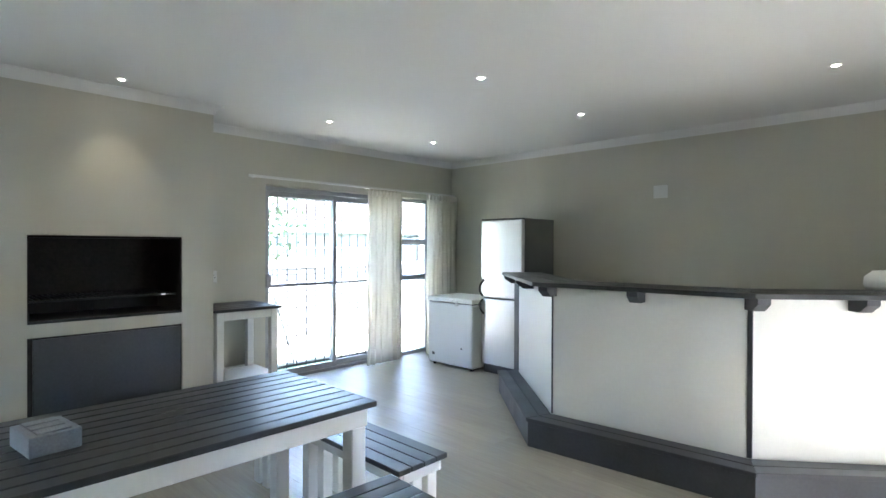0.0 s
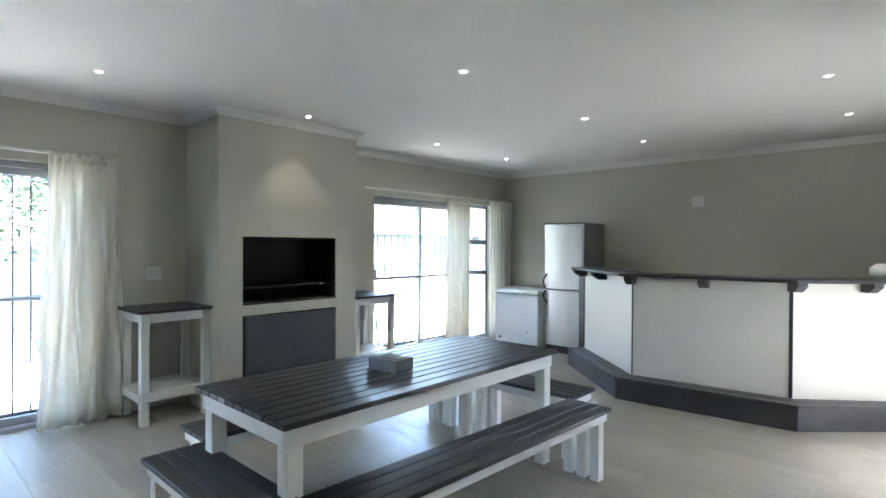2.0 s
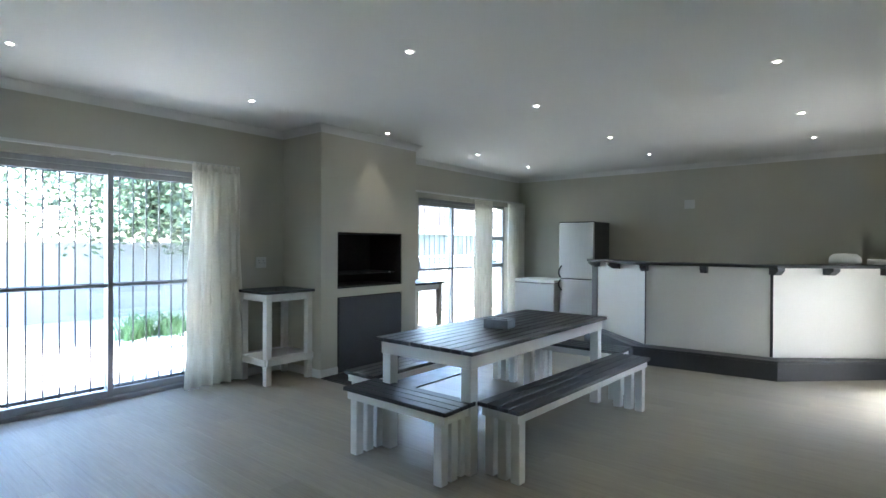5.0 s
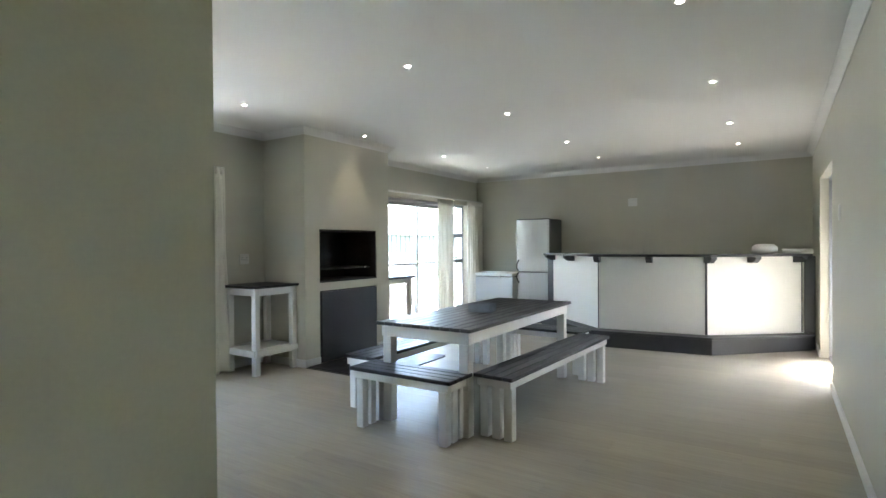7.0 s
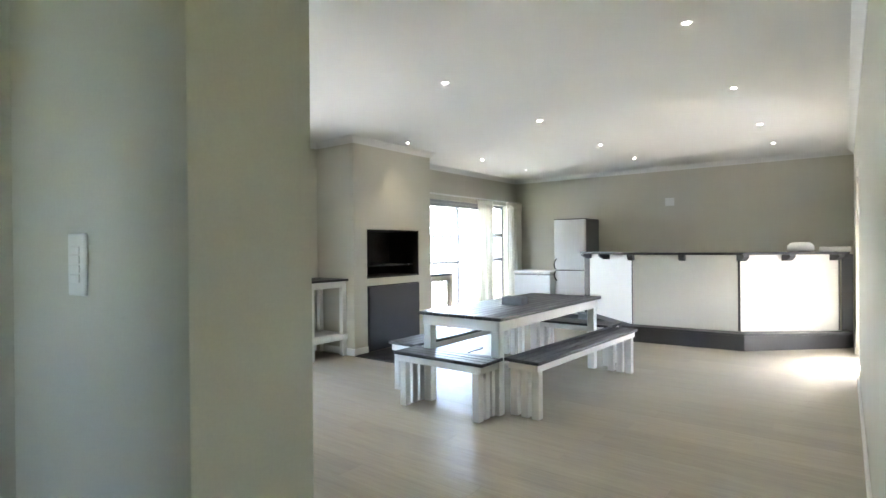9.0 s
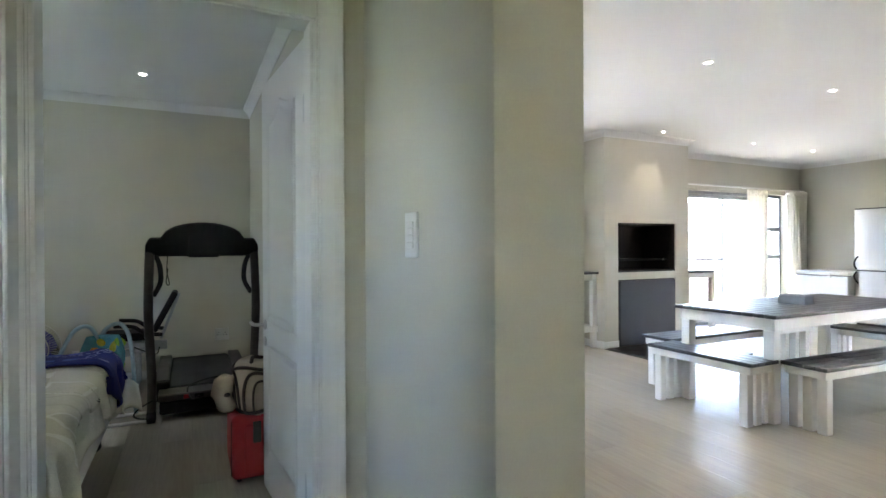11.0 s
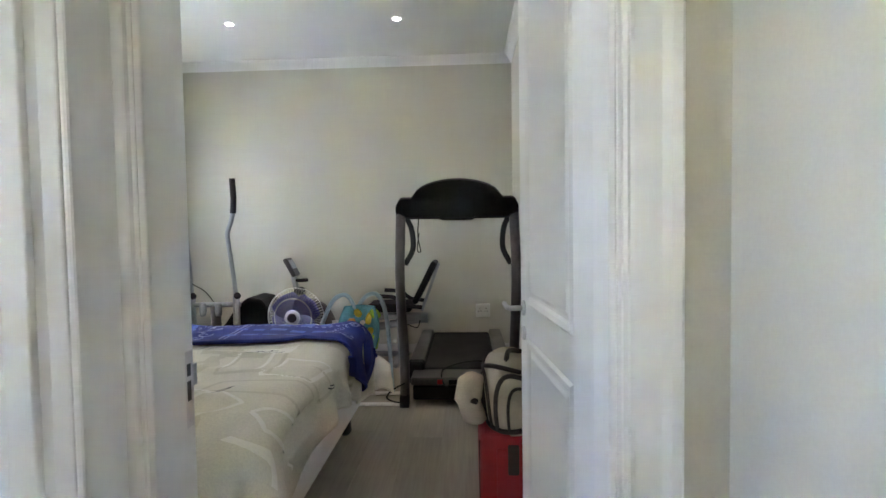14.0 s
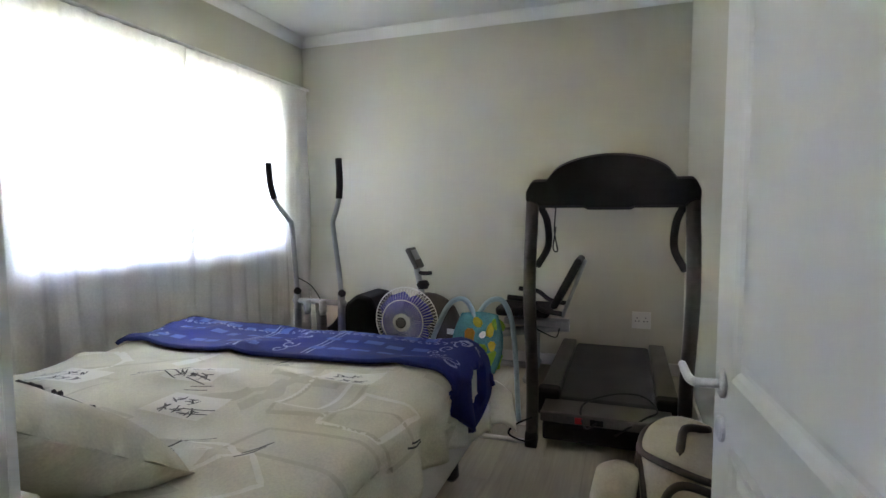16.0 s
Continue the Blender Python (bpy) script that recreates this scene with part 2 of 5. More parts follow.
wall_x("wall_passage_south", -4.60, -4.44, XP + 0.001, 2.15, [(-1.222, -0.40, 0, 2.07)], "greige passage wall with a doorway")
wall_x("wall_passage_north", -3.36, YS, XE + 0.001, 2.15, [], "greige passage wall")
wall_y("wall_passage_east", 1.90, 2.15, -4.44, -3.36, [(-4.07, -3.75, 1.2, 2.0)], "end wall of the passage with an added unseen window")
# the small room behind the passage door
wall_x("wall_back_south", -6.70, -6.45, XP + 0.001, 2.15, [(-0.25, 0.31, 1.36, 2.06)], "wall of the back room with an added unseen window")
wall_y("wall_back_east", 1.90, 2.15, -6.45, -4.60, [], "plain wall of the back room")

bm = block(-5.30, XE + 0.25, YS, YN + 0.25, H, H + 0.15)
block(-5.30, 2.15, -6.70, YS, H, H + 0.15, bm=bm)
tagged(part("ceiling", bm, M_CEIL), "flat white painted ceiling with recessed lights", "ceiling", kind="structure")

# chimney breast of the built-in grill, with its opening and lower recess
CX = -4.185
CY0, CY1, FY0, FY1 = 0.45, 1.89, 0.665, 1.645
ch = thing("chimney_breast", "greige plastered chimney breast with a built-in grill", "chimney", kind="structure")
for name, x1, y0, y1, z0, z1 in (("pier", CX, CY0, FY0, 0, H), ("pier", CX, FY1, CY1, 0, H), ("lintel", CX, FY0, FY1, 1.51, H),
                                 ("ledge", CX, FY0, FY1, 0.815, 0.905), ("back", XW + 0.1, FY0, FY1, 0, 0.815), ("back", XW + 0.1, FY0, FY1, 0.905, 1.51)):
    part(name, block(XW, x1, y0, y1, z0, z1), M_WALL, ch)


def cornice(path):
    """A stepped cove moulding that follows inner wall corners."""
    prof = [(0, -0.072), (0.006, -0.072), (0.008, -0.062), (0.018, -0.044), (0.033, -0.026), (0.05, -0.013), (0.064, -0.007), (0.066, 0.0), (0, 0)]
    bm = bmesh.new()
    n = len(path)
    rings = []
    for i in range(n):
        p = Vector(path[i])
        d0 = (p - Vector(path[i - 1])).normalized() if i else None
        d1 = (Vector(path[i + 1]) - p).normalized() if i < n - 1 else None
        d0, d1 = d0 or d1, d1 or d0
        n0, n1 = Vector((d0.y, -d0.x)), Vector((d1.y, -d1.x))
        mit = (n0 + n1) / (1 + n0.dot(n1))
        rings.append([bm.verts.new((p.x + mit.x * u, p.y + mit.y * u, H - 0.001 + v)) for u, v in prof])
    for i in range(n - 1):
        for k in range(len(prof) - 1):
            bm.faces.new((rings[i][k], rings[i][k + 1], rings[i + 1][k + 1], rings[i + 1][k]))
    bm.faces.new(rings[0])
    bm.faces.new(rings[-1])
    bmesh.ops.recalc_face_normals(bm, faces=bm.faces[:])
    return bm


tagged(part("cornice_living", cornice([(XN, YS), (XW, YS), (XW, CY0), (CX, CY0), (CX, CY1), (XW, CY1), (XW, YN), (XE, YN), (XE, YS)]), M_CEIL), "white coved cornice along the living room ceiling", "cornice", kind="structure")
tagged(part("cornice_bedroom", cornice([(XB, -6.45), (-5.05, -6.45), (-5.05, -3.43), (XB, -3.43), (XB, -6.44)]), M_CEIL), "white coved cornice along the bedroom ceiling", "cornice", kind="structure")


def skirting(name, x0, x1, y0, y1):
    bm = block(x0, x1, y0, y1, 0, 0.085, 0.004)
    return tagged(part(name, bm, M_WHITE), "white painted skirting board", "skirting", kind="structure")


for x0, x1, y0, y1 in [(XW, XW + 0.015, -0.30, CY0), (XW, XW + 0.015, CY1, 2.67), (CX, CX + 0.015, CY0 - 0.015, FY0), (CX, CX + 0.015, FY1, CY1 + 0.015),
                       (XW + 0.016, CX, CY0 - 0.015, CY0), (XW + 0.016, CX, CY1, CY1 + 0.015), (XW + 0.016, XE - 0.016, YN - 0.015, YN), (XE - 0.015, XE, YS, 2.26),
                       (XE - 0.015, XE, 3.90, YN), (XW + 0.016, XN, YS, YS + 0.015), (XN, XN + 0.015, -3.335, YS),
                       (-5.05, -5.035, -6.43, -3.45), (-5.034, XB - 0.02, -3.445, -3.43), (-5.034, XB - 0.02, -6.45, -6.435)]:
    skirting("skirting", x0, x1, y0, y1)


tagged(part("skirting", prism([(XP + 0.03, -3.4145), (XN + 0.001, -3.347), (XN + 0.001, -3.3355), (XP + 0.03, -3.4)], 0, 0.085, 0.002), M_WHITE), "white painted skirting board", "skirting", kind="structure")


# ---- doors and windows ----
def bar_along(bm, a, b, w, h):
    """A square bar between two points along one axis."""
    lo = [min(a[i], b[i]) for i in range(3)]
    hi = [max(a[i], b[i]) for i in range(3)]
    return block(lo[0] - (w / 2 if lo[0] == hi[0] else 0), hi[0] + (w / 2 if lo[0] == hi[0] else 0), lo[1] - (w / 2 if lo[1] == hi[1] else 0), hi[1] + (w / 2 if lo[1] == hi[1] else 0),
                 lo[2] - (h / 2 if lo[2] == hi[2] else 0), hi[2] + (h / 2 if lo[2] == hi[2] else 0), 0.003, 1, bm)


def pane(x, y0, y1, z0, z1, parent):
    o = part("pane", block(x - 0.002, x + 0.002, y0, y1, z0, z1), M_GLASS, parent, "clear glass pane")
    o.visible_shadow = False
    return o


M_HEARTH = mat("dark_slate_hearth", (0.022, 0.022, 0.024), 0.45, var=0.15, scale=5, fine=60, bump=0.05)
M_BAR = mat("dark_grey_bar_paint", (0.03, 0.032, 0.035), 0.5, var=0.1)


def sliding_door(name, x, y0, y1, label, bar_step, inner=1):
    """An aluminium sliding door of two leaves with burglar bars outside; inner: side of the room."""
    d = thing(name, label, "door", kind="structure")
    z1 = 2.065
    bm = bmesh.new()
    block(x - 0.05, x + 0.05, y0, y0 + 0.035, 0, z1, 0.003, 1, bm)
    block(x - 0.05, x + 0.05, y1 - 0.035, y1, 0, z1, 0.003, 1, bm)
    block(x - 0.05, x + 0.05, y0 + 0.035, y1 - 0.035, z1 - 0.045, z1, 0.003, 1, bm)
    block(x - 0.05, x + 0.05, y0 + 0.035, y1 - 0.035, 0.002, 0.035, 0.003, 1, bm)
    part("door_frame", bm, M_ALU, d)
    mid = (y0 + y1) / 2
    for a, b, off in ((y0 + 0.037, mid + 0.025, 0.022 * inner), (mid - 0.025, y1 - 0.037, -0.022 * inner)):
        bm = bmesh.new()
        for ya, yb in ((a, a + 0.045), (b - 0.045, b)):
            block(x + off - 0.016, x + off + 0.016, ya, yb, 0.037, z1 - 0.047, 0.003, 1, bm)
        for za, zb in ((0.037, 0.10), (z1 - 0.10, z1 - 0.047), (0.995, 1.025)):
            block(x + off - 0.015, x + off + 0.015, a + 0.045, b - 0.045, za, zb, 0.003, 1, bm)
        leaf = part("door_leaf", bm, M_ALU, d)
        pane(x + off, a + 0.045, b - 0.045, 0.10, 0.995, leaf)
        pane(x + off, a + 0.045, b - 0.045, 1.025, z1 - 0.10, leaf)
    # lock box on the closing stile
    part("lock", block(x + 0.03 * inner, x + 0.075 * inner, y0 + 0.04, y0 + 0.09, 1.0, 1.14, 0.006) if inner > 0 else block(x - 0.075, x - 0.03, y0 + 0.04, y0 + 0.09, 1.0, 1.14, 0.006), M_ALU, d, "grey metal lock box")
    if bar_step:
        n = int((y1 - y0) / bar_step)
        for i in range(1, n + 1):
            y = y0 + i * (y1 - y0) / (n + 1)
            part("burglar_bar", rod([(x - 0.085, y, 0.04), (x - 0.085, y, 2.04)], 0.007, 6), M_BAR, d)
        for z in (0.10, 1.01, 1.98):
            part("bar_rail", block(x - 0.096, x - 0.092, y0 + 0.005, y1 - 0.005, z - 0.015, z + 0.015), M_BAR, d)
    return d


sliding_door("door_1", XW - 0.12, *D1, "silver aluminium sliding door with vertical burglar bars", 0.115)
sliding_door("door_2", XW - 0.12, *D2, "silver aluminium sliding door with burglar bars, curtain drawn aside", 0.125)
sliding_door("door_3", XE + 0.13, *DE, "glazed sliding door in the east wall", 0, -1)

# tall sidelight with two opening vents
w = thing("window_1", "narrow full-height aluminium window with two opening vents", "window", kind="structure")
x, (y0, y1) = XW - 0.12, SL
bm = bmesh.new()
for a, b in ((y0, y0 + 0.035), (y1 - 0.035, y1)):
    block(x - 0.03, x + 0.03, a, b, 0, 2.065, 0.003, 1, bm)
for a, b in ((0, 0.05), (0.99, 1.06), (1.46, 1.53), (2.02, 2.065)):
    block(x - 0.03, x + 0.03, y0 + 0.035, y1 - 0.035, a, b, 0.003, 1, bm)
part("window_frame", bm, M_ALU, w)
for a, b in ((0.05, 0.99), (1.06, 1.46), (1.53, 2.02)):
    pane(x, y0 + 0.035, y1 - 0.035, a, b, w)
for z in (1.075, 1.545):
    part("window_stay", rod(curve([(x + 0.03, 4.72, z), (x + 0.075, 4.76, z + 0.015), (x + 0.085, 4.86, z + 0.035)]), 0.008, 6), M_BLACK, w, "black window stay")
for i in range(1, 5):
    part("burglar_bar", rod([(x - 0.07, y0 + i * 0.108, 0.04), (x - 0.07, y0 + i * 0.108, 2.04)], 0.006, 6), M_BAR, w)

# bedroom window
w = thing("window_2", "wide bedroom window behind white sheer curtains", "window", kind="structure")
bm = bmesh.new()
for a, b in ((-4.60, -4.56), (-3.98, -3.94), (-3.36, -3.32), (-2.76, -2.72)):
    block(a, b, -6.61, -6.56, 0.90, 2.06, 0.003, 1, bm)
for a, b in ((0.90, 0.94), (2.02, 2.06)):
    block(-4.56, -2.76, -6.61, -6.56, a, b, 0.003, 1, bm)
part("window_frame", bm, M_ALU, w)
part("window_sill", block(-4.58, -2.74, -6.555, -6.40, 0.875, 0.898, 0.005), M_WHITE, w)
for a, b in ((-4.56, -3.98), (-3.94, -3.36), (-3.32, -2.76)):
    o = part("pane", block(a, b, -6.587, -6.583, 0.94, 2.02), M_GLASS, w)
    o.visible_shadow = False
# passage window: unseen opening added to light the passage
w = thing("passage_fill_window", "unseen window added to light the passage warmly", "window", kind="structure")
bm = bmesh.new()
for a, b in ((-4.07, -4.04), (-3.78, -3.75)):
    block(2.0, 2.05, a, b, 1.2, 2.0, bm=bm)
for a, b in ((1.2, 1.24), (1.96, 2.0)):
    block(2.0, 2.05, -4.04, -3.78, a, b, bm=bm)
part("window_frame", bm, M_ALU, w)
# pane tinted amber to warm the light on the passage walls
o = part("pane", block(2.02, 2.024, -4.04, -3.78, 1.24, 1.96), glassy("warm_light_tint", (1.0, 0.87, 0.64)), w)
o.visible_shadow = False
# back room window: unseen, placed and sized to light the passage wall
w = thing("back_room_fill_window", "unseen back room window added to light the passage wall", "window", kind="structure")
bm = bmesh.new()
for a, b in ((-0.25, -0.22), (0.28, 0.31)):
    block(a, b, -6.61, -6.56, 1.36, 2.06, bm=bm)
for a, b in ((1.36, 1.40), (2.02, 2.06)):
    block(-0.22, 0.28, -6.61, -6.56, a, b, bm=bm)
part("window_frame", bm, M_ALU, w)
o = part("pane", block(-0.22, 0.28, -6.587, -6.583, 1.40, 2.02), M_GLASS, w)
o.visible_shadow = False


def moulded_leaf(width, height, thick):
    """A white moulded door leaf from x 0 to width, y -thick..0, with four panels on both faces."""
    bm = block(0, width, -thick, 0, 0.008, height, 0.002, 1)
    cells = [(0.145, width - 0.125, 0.20, 0.75), (0.145, width - 0.125, 0.86, height - 0.14)]
    trims = []
    for xa, xb, za, zb in cells:
        for ysign, yf in ((1, 0.0), (-1, -thick)):
            ring = bmesh.new()
            steps = [(0, 0), (0.008, 0.007), (0.022, 0.004), (0.034, -0.002), (0.05, 0.003)]
            loops = []
            for inset, lift in steps:
                y = yf + ysign * (lift + 0.0005)
                zt = zb - inset
                pts = [(xa + inset, za + inset), (xb - inset, za + inset)]
                if zb > 1:
                    wid = xb - xa - 2 * inset
                    pts += [(xb - inset, zt - 0.06)] + [(xb - inset - wid * k / 6, zt - 0.06 * abs(math.cos(math.pi * k / 6))) for k in range(1, 6)] + [(xa + inset, zt - 0.06)]
                else:
                    pts += [(xb - inset, zt), (xa + inset, zt)]
                loops.append([ring.verts.new((px, y, pz)) for px, pz in pts])
            for i in range(len(loops) - 1):
                n = len(loops[i])
                for k in range(n):
                    ring.faces.new((loops[i][k], loops[i][(k + 1) % n], loops[i + 1][(k + 1) % n], loops[i + 1][k]))
            ring.faces.new(loops[-1])
            bmesh.ops.recalc_face_normals(ring, faces=ring.faces[:])
            trims.append(ring)
    return bm, trims


def lever(parent, x, z, side, yface):
    s = side
    bm = lathe([(0.026, 0), (0.026, 0.006), (0.02, 0.009)], 16, pose(x, yface, z, -90 * s, 0, 0))
    rod([(x, yface, z), (x, yface + s * 0.05, z)], 0.009, 8, bm)
    rod(curve([(x, yface + s * 0.05, z), (x + 0.03, yface + s * 0.055, z), (x + 0.115, yface + s * 0.05, z)]), 0.009, 8, bm)
    part("door_handle", bm, M_CHROME, parent, "satin chrome lever handle", True)
    part("key_plate", lathe([(0.024, 0), (0.024, 0.006), (0.018, 0.008)], 16, pose(x, yface, z - 0.085, -90 * s, 0, 0)), M_CHROME, parent)


def hung_door(name, m, width, label):
    d = thing(name, label, "door", m, kind="structure")
    bm, trims = moulded_leaf(width, 2.045, 0.04)
    leaf = part("door_leaf", bm, M_WHITE, d)
    for t in trims:
        part("panel_moulding", t, M_WHITE, leaf)
    lever(d, width - 0.06, 0.84, 1, 0.0)
    lever(d, width - 0.06, 0.84, -1, -0.04)
    for z in (0.29, 1.765):
        bm = rod([(-0.006, 0.004, z - 0.05), (-0.006, 0.004, z + 0.05)], 0.007, 8)
        block(0.0, 0.03, 0.0005, 0.003, z - 0.05, z + 0.05, bm=bm)
        block(-0.035, -0.012, 0.0005, 0.003, z - 0.05, z + 0.05, bm=bm)
        part("hinge", bm, M_CHROME, d, "steel butt hinge")
    return d


# leaf frame: local +y is the face with the knuckles; open into the bedroom
hung_door("door_4", pose(XB - 0.021, -3.584, 0, 0, 0, 185.0), 0.775, "white moulded panel door standing open into the bedroom")
hung_door("door_5", pose(-1.186, -4.6085, 0, 0, 0, -92), 0.76, "white moulded panel door ajar off the passage")


# bedroom door frame: rebated jambs, stops and moulded architraves
f = thing("door_frame_bedroom", "white painted door frame with stepped architraves", "door frame", kind="structure")
for ya, yb, s in ((-4.42, -4.405, 1), (-3.59, -3.575, -1)):
    part("jamb", block(XB - 0.006, XP + 0.006, ya, yb, 0, 2.084, 0.002, 1), M_WHITE, f)
    y0 = yb if s > 0 else ya
    part("stop", block(XB + 0.045, XP + 0.004, min(y0, y0 + s * 0.013), max(y0, y0 + s * 0.013), 0, 2.03, 0.003, 2), M_WHITE, f)
part("head", block(XB - 0.006, XP + 0.006, -4.405, -3.59, 2.066, 2.084, 0.002, 1), M_WHITE, f)
part("stop", block(XB + 0.045, XP + 0.004, -4.405, -3.59, 2.03, 2.065, 0.003, 2), M_WHITE, f)


def architrave(x, s, ya, yb, inner):
    """Upright moulded architrave on a face at x; s: side it stands out to; inner: +1 when the opening lies towards +y."""
    w = yb - ya
    prof = [(0, 0), (0, 0.012), (0.06, 0.015), (0.12, 0.012), (0.18, 0.014), (0.62, 0.019), (0.78, 0.024), (0.94, 0.024), (1.0, 0.019), (1.0, 0)]
    pts = [(x + s * d, (yb - u * w) if inner > 0 else (ya + u * w)) for u, d in prof]
    return prism(pts, 0, 2.13)


part("architrave", architrave(XP + 0.0065, 1, -3.583, -3.487, -1), M_WHITE, f)
part("architrave", architrave(XP + 0.0065, 1, -4.438, -4.412, 1), M_WHITE, f)
part("architrave", architrave(XB - 0.0065, -1, -3.552, -3.487, -1), M_WHITE, f)
part("architrave", architrave(XB - 0.0065, -1, -4.51, -4.412, 1), M_WHITE, f)
part("architrave", block(XP + 0.0065, XP + 0.026, -4.412, -3.5835, 2.032, 2.13, 0.005), M_WHITE, f)
part("architrave", block(XB - 0.026, XB - 0.0065, -4.412, -3.5835, 2.078, 2.15, 0.005), M_WHITE, f)
plate_ = part("strike_plate", block(-1.476, -1.442, -4.4048, -4.4028, 0.72, 0.875, 0.001, 1), M_CHROME, f, "dull steel strike plate")
part("strike_lip", block(-1.492, -1.476, -4.4048, -4.4028, 0.80, 0.845, 0.001, 1), M_CHROME, plate_)
for za, zb in ((0.775, 0.815), (0.825, 0.85)):
    part("bolt_hole", block(-1.466, -1.452, -4.4027, -4.4022, za, zb), M_BLACK, plate_, "dark bolt slot")
for zz in (0.735, 0.862):
    part("screw", lathe([(0.004, 0), (0.003, 0.0012), (0.0005, 0.0014)], 8, pose(-1.459, -4.4028, zz, -90)), M_CHROME, plate_)

f = thing("door_frame_passage", "white painted frame of the passage doorway", "door frame", kind="structure")
for xa, xb, s in ((-1.222, -1.204, 1), (-0.418, -0.40, -1)):
    part("jamb", block(xa, xb, -4.606, -4.436, 0, 2.07, 0.002, 1), M_WHITE, f)
    x0 = xb if s > 0 else xa
    for ya, yb in ((-4.54, -4.495), (-4.467, -4.4365)):
        part("stop", block(min(x0, x0 + s * 0.016), max(x0, x0 + s * 0.016), ya, yb, 0, 2.052, 0.003, 2), M_WHITE, f)
part("head", block(-1.204, -0.418, -4.606, -4.436, 2.052, 2.07, 0.002, 1), M_WHITE, f)
for xa, xb in ((-1.296, -1.19), (-0.432, -0.33)):
    part("architrave", block(xa, xb, -4.4355, -4.4235, 0, 2.13, 0.005), M_WHITE, f)
part("architrave", block(-1.1895, -0.4325, -4.4355, -4.4235, 2.045, 2.13, 0.005), M_WHITE, f)


# ---- recessed ceiling lights ----
def downlight(x, y, power):
    d = thing("ceiling_light", "small round recessed ceiling light, lit", "ceiling light", pose(x, y, H), "recessed ceiling lights")
    ring = lathe([(0.019, -0.001), (0.020, -0.004), (0.034, -0.004), (0.036, -0.0005)], 20)
    part("rim", ring, M_CEIL, d, "white rim", True)
    part("bulb", lathe([(0.001, -0.005), (0.015, -0.005), (0.0185, -0.0015), (0.001, -0.001)], 16), M_LAMP, d, "glowing lamp face")
    if power:
        s = bpy.data.lights.new("spot", 'SPOT')
        s.energy, s.spot_size, s.spot_blend, s.color, s.shadow_soft_size = power, radians(82), 1.0, (1.0, 0.92, 0.74), 0.03
        o = new("spot", s)
        o.parent = d
        o.location = (0, 0, -0.02)


for y in (-2.1, -0.475, 1.158, 2.86, 4.22):
    for x in (-3.94, -2.105, -0.315):
        downlight(x, y, 0.3)
for x, y in ((-4.19, -4.31), (-4.19, -5.52), (-2.4, -5.0)):
    downlight(x, y, 0.03)

# dark hearth slab in front of the chimney
hearth = thing("hearth", "flat dark grey hearth slab on the floor before the grill", "hearth", kind="structure")
for a, b in ((0.44, 1.10), (1.104, 1.77)):
    part("slab", block(CX + 0.004, -3.235, a, b, 0.0, 0.007, 0.002, 1), M_HEARTH, hearth)

# ---- curtains ----
def drape(name, y0, y1, x, z0, z1, label, waves, flare=0.0, material=None, along_y=True, amp=0.035, seed=1, gather=0.0):
    rnd = random.Random(seed)
    bm = bmesh.new()
    nu, nv = waves * 8, 16
    ph = [rnd.uniform(-0.6, 0.6) for _ in range(waves + 2)]
    am = [rnd.uniform(0.6, 1.25) for _ in range(waves + 2)]
    grid = []
    for j in range(nv + 1):
        v = j / nv
        z = z1 + (z0 - z1) * v
        row = []
        for i in range(nu + 1):
            u = i / nu
            k = min(int(u * waves), waves)
            a = amp * am[k] * (0.35 + 0.65 * min(1, v * 4)) * (1 - gather * 0.3 * v)
            off = a * math.sin(u * waves * 2 * math.pi + ph[k] * v) + amp * 0.34 * math.sin(u * waves * 4.7 * math.pi + v * 3)
            along = y0 + (y1 - y0) * u + flare * (0.5 - u) * 2 * v * -1 + 0.01 * math.sin(v * 9 + u * 14)
            p = (x + off, along, z) if along_y else (along, x + off, z)
            row.append(bm.verts.new(p))
        grid.append(row)
    for j in range(nv):
        for i in range(nu):
            bm.faces.new((grid[j][i], grid[j][i + 1], grid[j + 1][i + 1], grid[j + 1][i]))
    bmesh.ops.recalc_face_normals(bm, faces=bm.faces[:])
    c = thing(name, label, "curtain")
    o = part("cloth", bm, material or M_CURTAIN, c, "", True)
    so = o.modifiers.new("solid", 'SOLIDIFY')
    so.thickness = 0.002
    return c


def header(c, y0, y1, x, z, n):
    """Gathered heading tape at the top of a curtain."""
    bm = bmesh.new()
    for i in range(n):
        y = y0 + (y1 - y0) * (i + 0.5) / n
        rod([(x + 0.012 * (-1) ** i, y, z - 0.05), (x + 0.02 * (-1) ** i, y + 0.004, z + 0.02)], (y1 - y0) / n * 0.55, 6, bm)
    part("heading", bm, M_CURTAIN, c, "gathered heading tape", True)


c = drape("curtain", -0.60, -0.14, XW + 0.10, 0.015, 2.13, "cream gathered curtain drawn beside the sliding door", 6, 0.08, amp=0.042, seed=3)
header(c, -0.60, -0.14, XW + 0.10, 2.12, 18)
c = drape("curtain", 3.93, 4.43, XW + 0.10, 0.02, 2.10, "cream gathered curtain hanging beside the sliding door", 6, 0.02, seed=5)
header(c, 3.93, 4.43, XW + 0.10, 2.09, 18)
c = drape("curtain", 4.86, 5.44, XW + 0.14, 0.02, 2.11, "cream gathered curtain drawn into the corner", 7, 0.0, seed=7)
header(c, 4.86, 5.44, XW + 0.14, 2.10, 20)
